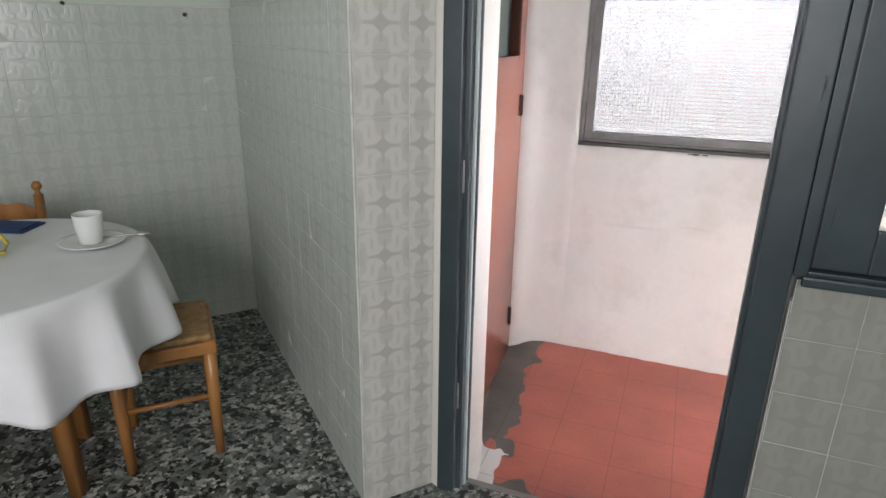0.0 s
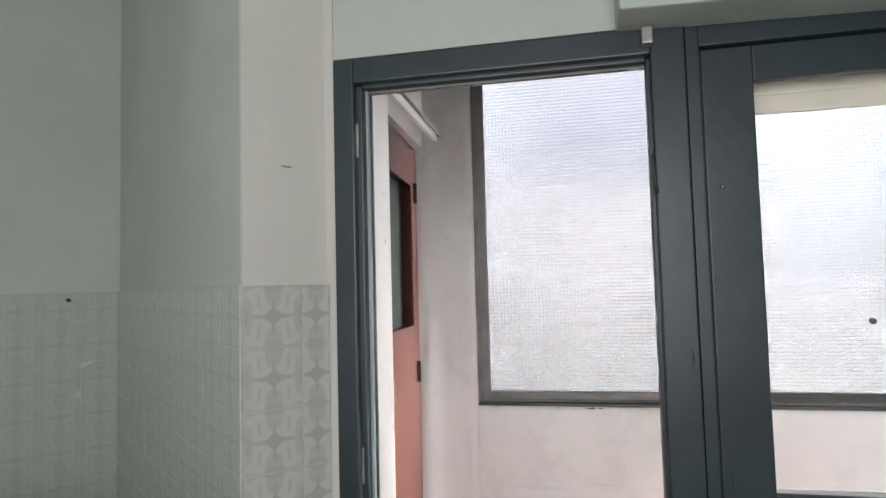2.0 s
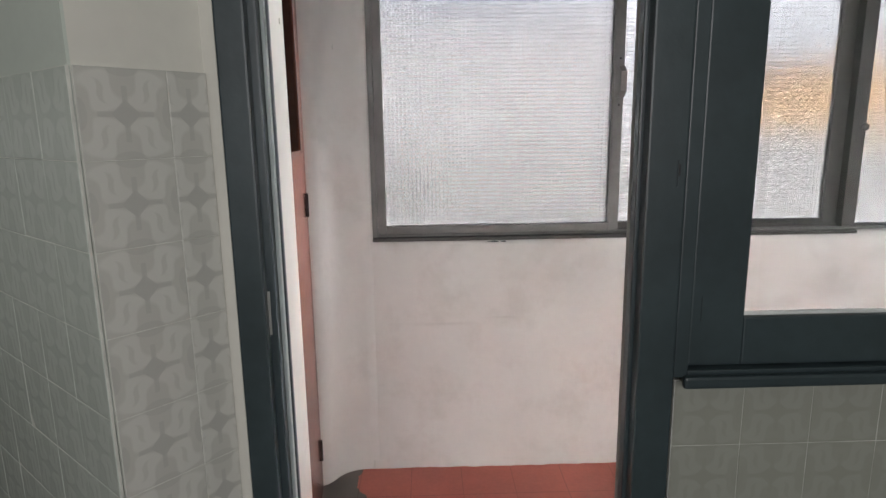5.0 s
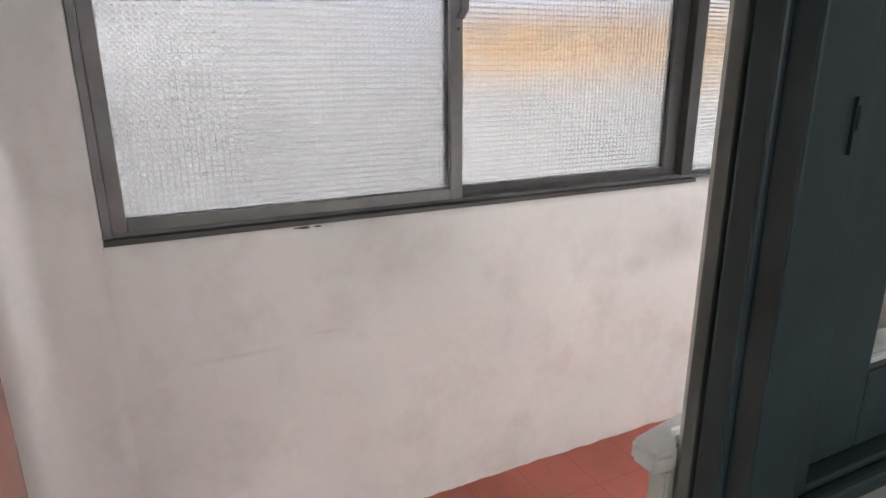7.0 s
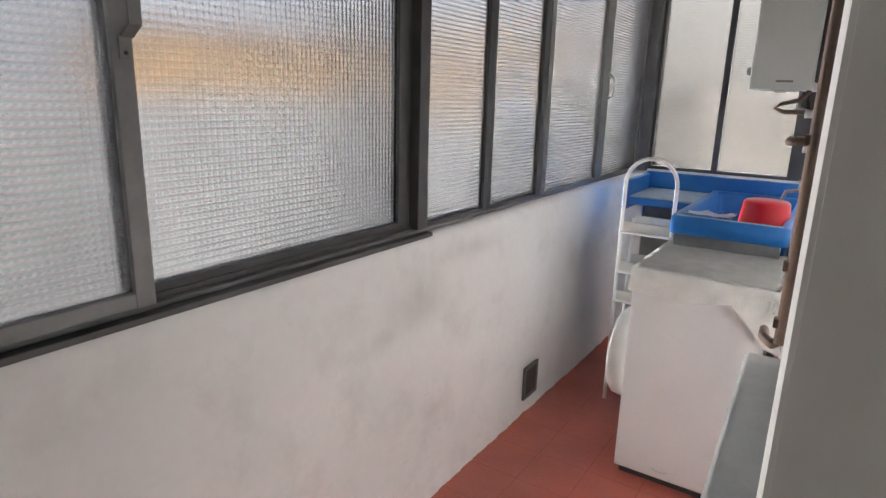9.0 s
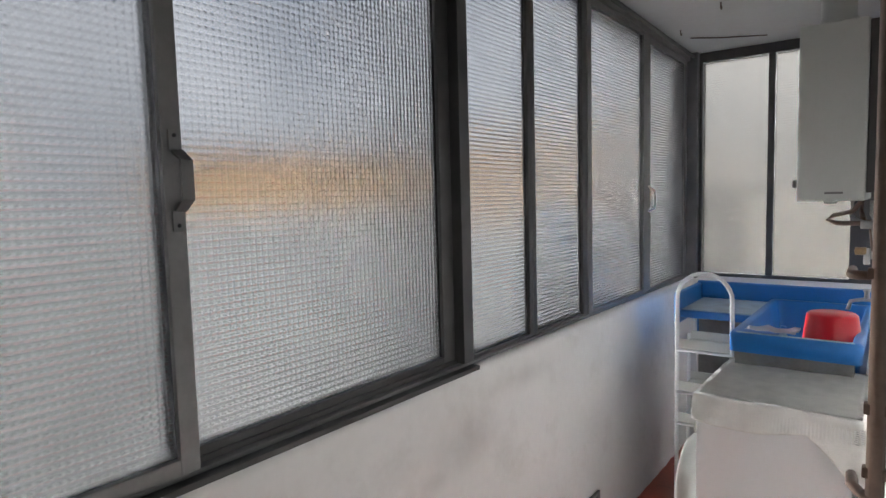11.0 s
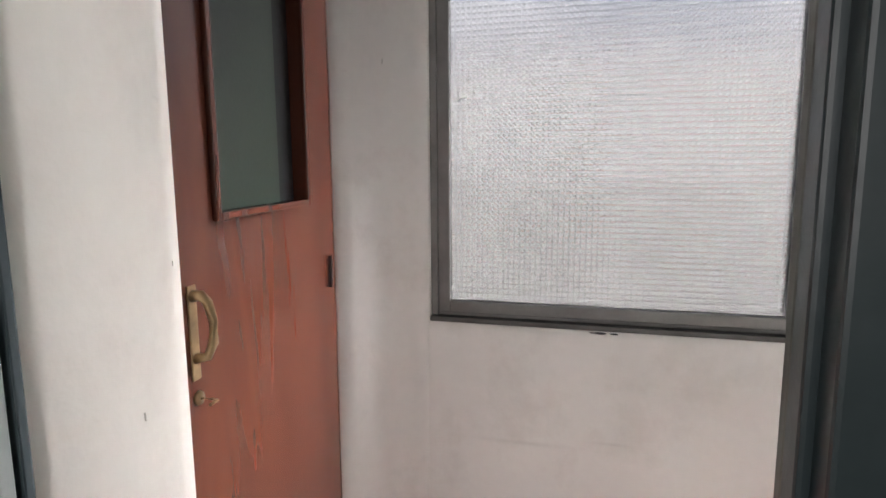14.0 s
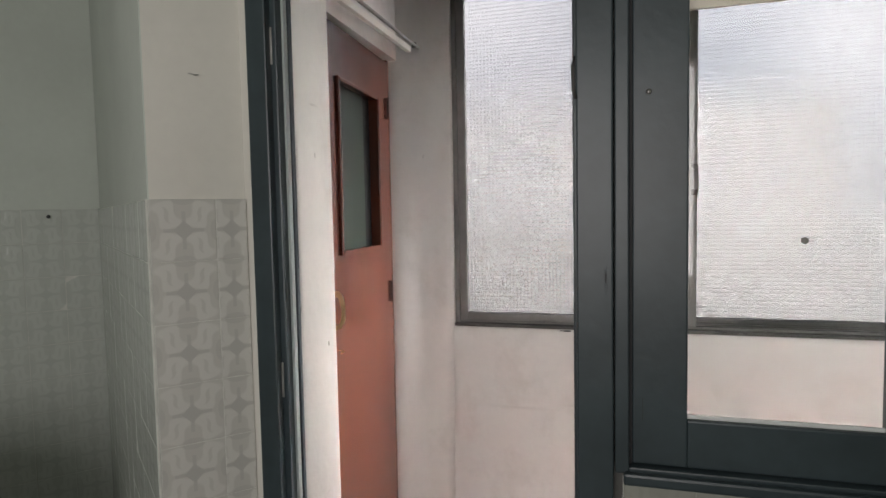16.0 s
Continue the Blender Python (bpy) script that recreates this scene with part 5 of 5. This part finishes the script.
part("bowl", lathe([(0.0001, 0), (0.036, 0), (0.040, 0.005), (0.041, 0.09), (0.038, 0.09), (0.037, 0.01), (0.0001, 0.008)], 36), M["yellow"], mug)
part("handle", tube([(0.039, 0.02, 0.075), (0.062, 0.033, 0.075), (0.075, 0.04, 0.05), (0.062, 0.033, 0.022), (0.039, 0.02, 0.02)], 0.006), M["yellow"], mug)
nap = boxes((-0.08, -0.06, 0, 0.08, 0.06, 0.006), (-0.078, -0.058, 0.0065, 0.07, 0.05, 0.011), bevel=0.002)
napkin = solid("napkin", nap, M["navy"], "folded navy blue patterned napkin on the table", "napkin", pose(-1.84, -0.11, TZ, 0, 0, 20))


def stool(m, label):
    t = thing("stool", label, "stool", m)
    h = 0.45
    for sx in (-1, 1):
        for sy in (-1, 1):
            part("leg", tube([(sx * 0.145, sy * 0.145, h - 0.005), (sx * 0.141, sy * 0.141, 0.2), (sx * 0.140, sy * 0.140, 0.0)], 0.02, 8, radii=[0.022, 0.020, 0.016]), M["pine"], t)
    s = boxes((-0.155, -0.155, 0, 0.155, 0.155, 0.022), bevel=0.009)
    for v in s.verts:
        v.co.z += h - 0.008 - 0.012 * max(0, 1 - (v.co.x ** 2 + v.co.y ** 2) / 0.03)
    part("seat", s, M["rush"], t, "woven rush seat")
    part("seat_rail", boxes((-0.165, -0.168, h - 0.05, 0.165, -0.150, h - 0.009), (-0.165, 0.150, h - 0.05, 0.165, 0.168, h - 0.009),
                            (-0.168, -0.150, h - 0.05, -0.150, 0.150, h - 0.009), (0.150, -0.150, h - 0.05, 0.168, 0.150, h - 0.009), bevel=0.005), M["pine"], t)
    for k, z in ((0, 0.20), (1, 0.23)):
        for s in (-1, 1):
            p = [(-0.14, s * 0.14, z), (0.14, s * 0.14, z)] if k else [(s * 0.14, -0.14, z), (s * 0.14, 0.14, z)]
            part("stretcher", tube(p, 0.009, 8), M["pine"], t)
    return t


def chair(m, label):
    t = thing("dining_chair", label, "chair", m)
    h = 0.45
    for sx in (-1, 1):
        part("front_leg", tube([(sx * 0.185, -0.19, h - 0.005), (sx * 0.187, -0.195, 0.0)], 0.018, 10), M["pine"], t)
        part("back_post", tube([(sx * 0.17, 0.19, 0.0), (sx * 0.17, 0.18, 0.45), (sx * 0.175, 0.22, 0.80)], 0.018, 10), M["pine"], t)
        part("finial", lathe([(0.012, -0.004), (0.012, 0.004), (0.007, 0.012), (0.018, 0.026), (0.018, 0.038), (0.010, 0.05), (0.0001, 0.052)], 16), M["pine"], t).matrix_basis = pose(sx * 0.175, 0.22, 0.80)
    part("seat", boxes((-0.20, -0.21, h - 0.012, 0.20, 0.19, h + 0.012), bevel=0.009), M["rush"], t, "woven rush seat")
    for z, hh in ((0.55, 0.035), (0.70, 0.075)):
        bm = bmesh.new()
        n = 16
        f, b = [], []
        for i in range(n + 1):
            u = -1 + 2 * i / n
            top = z + hh * (0.55 + 0.45 * (1 - u * u)) + 0.006 * math.cos(3 * math.pi * u)
            y = 0.195 + (z - 0.45) * 0.11 + 0.018 * (1 - u * u)
            f.append((bm.verts.new((u * 0.17, y - 0.009, z)), bm.verts.new((u * 0.17, y - 0.009, top))))
            b.append((bm.verts.new((u * 0.17, y + 0.009, z)), bm.verts.new((u * 0.17, y + 0.009, top))))
        for i in range(n):
            bm.faces.new((f[i][0], f[i + 1][0], f[i + 1][1], f[i][1]))
            bm.faces.new((b[i][1], b[i + 1][1], b[i + 1][0], b[i][0]))
            bm.faces.new((f[i][1], f[i + 1][1], b[i + 1][1], b[i][1]))
            bm.faces.new((f[i][0], b[i][0], b[i + 1][0], f[i + 1][0]))
        for i in (0, n):
            bm.faces.new((f[i][0], f[i][1], b[i][1], b[i][0]))
        bmesh.ops.recalc_face_normals(bm, faces=bm.faces[:])
        part("back_slat", bm, M["pine"], t)
    for z, y in ((0.22, -0.19), (0.30, 0.185)):
        part("stretcher", tube([(-0.18, y, z), (0.18, y, z)], 0.010, 8), M["pine"], t)
    for s in (-1, 1):
        part("stretcher", tube([(s * 0.183, -0.19, 0.25), (s * 0.172, 0.185, 0.25)], 0.010, 8), M["pine"], t)
    return t


stool(pose(-1.315, -0.035, 0, 0, 0, 46), "honey-coloured wooden stool with a woven rush seat")
chair(pose(-1.985, -0.15, 0, 0, 0, 46), "honey-coloured wooden chair with turned finials behind the table")

# nails in the tiles
for q, z in ((0.20, 1.468), (0.66, 1.50)):
    p = C + W * q + U * 0.012
    solid("wall_nail", lathe([(0.0001, -0.004), (0.008, -0.003), (0.008, 0.008), (0.0001, 0.010)], 10), M["grey_dark"], "dark nail plug in the tiled wall", "nail", Matrix.Translation((p.x, p.y, z)) @ pose(0, 0, 0, 0, 90, turn_u), group="nails in the tiled wall")
e = S0 - W * 0.10 + U * 0.006
solid("wall_nail", tube([(0, 0, 0), (0.002, 0.004, 0.001), (0.004, 0.012, -0.002), (0.004, 0.024, -0.001)], 0.0012, 6), M["steel"], "small bent nail in the cream wall", "nail", Matrix.Translation((e.x, e.y, 1.80)) @ pose(0, 0, 0, 0, 0, turn_u))

# ---- wall tiles, one by one ----
def tile_mesh(w, material):
    bm = boxes((-w / 2, -0.004, -0.0745, w / 2, 0.004, 0.0745), bevel=0.0010, seg=1)
    me = bpy.data.meshes.new("tile")
    bm.to_mesh(me)
    bm.free()
    me.materials.append(material)
    return me


full, half, green_tile = tile_mesh(0.1490, M["tile"]), tile_mesh(0.0742, M["tile"]), tile_mesh(0.1490, M["tile_green"])


def tiles(wall, origin, way, normal, count, rows, first=0.0, odd=(), mesh=None):
    """Rows of tiles on a wall face, from the dado's top at 1.5 m down."""
    rng = random.Random(len(wall.name) + count)
    face = math.degrees(math.atan2(way.y, way.x))
    for i in range(count + len(odd)):
        me = (mesh or full) if i < count else half
        s = first + (i + 0.5) * 0.15 if i < count else first + count * 0.15 + 0.0375
        for z0 in rows:
            p = origin + way * s + normal * (0.002 + rng.uniform(-0.0004, 0.0006))
            ob = new("tile", me)
            ob.parent = wall
            ob.matrix_basis = Matrix.Translation((p.x, p.y, z0)) @ pose(0, 0, 0, rng.uniform(-0.25, 0.25), 0, face + rng.uniform(-0.25, 0.25))


ROWS = [1.425 - 0.15 * k for k in range(10)]
backing = [("tile_bed", prism([tuple(S0 - U * (UL - 0.004) + W * 0.0005), tuple(S0 + W * 0.0005), tuple(S0 + W * 0.0053), tuple(S0 - U * (UL - 0.004) + W * 0.0053)], 0.0, 1.5), partition),
           ("tile_bed", prism([tuple(C + U * 0.0005), tuple(C + W * 3.0 + U * 0.0005), tuple(C + W * 3.0 + U * 0.0053), tuple(C + U * 0.0053)], 0.0, 1.5), tiled_wall),
           ("tile_bed", prism([tuple(S0 + U * 0.0035), tuple(S0 + U * 0.0098), tuple(S1 + U * 0.0098), tuple(S1 + U * 0.0035)], 0.0, 1.5), strip),
           ("tile_bed", boxes((0.547, 0.1262, 0.0, 1.66, 0.1345, 0.866)), under_window)]
for name, bm, wall in backing:
    part(name, bm, M["grout"], wall)
tiles(partition, S0 - U * 1.65, U, W, 11, ROWS, mesh=green_tile)
tiles(tiled_wall, C, W, U, 16, ROWS, mesh=green_tile)
tiles(strip, S0 + U * 0.0045, -W, U, 1, ROWS, odd=(1,))
tiles(under_window, Vector((0.548, 0.1315)), Vector((1, 0)), Vector((0, -1)), 7, [0.79 - 0.15 * k for k in range(6)], mesh=tile_mesh(0.1490, M["tile_shaded"]))
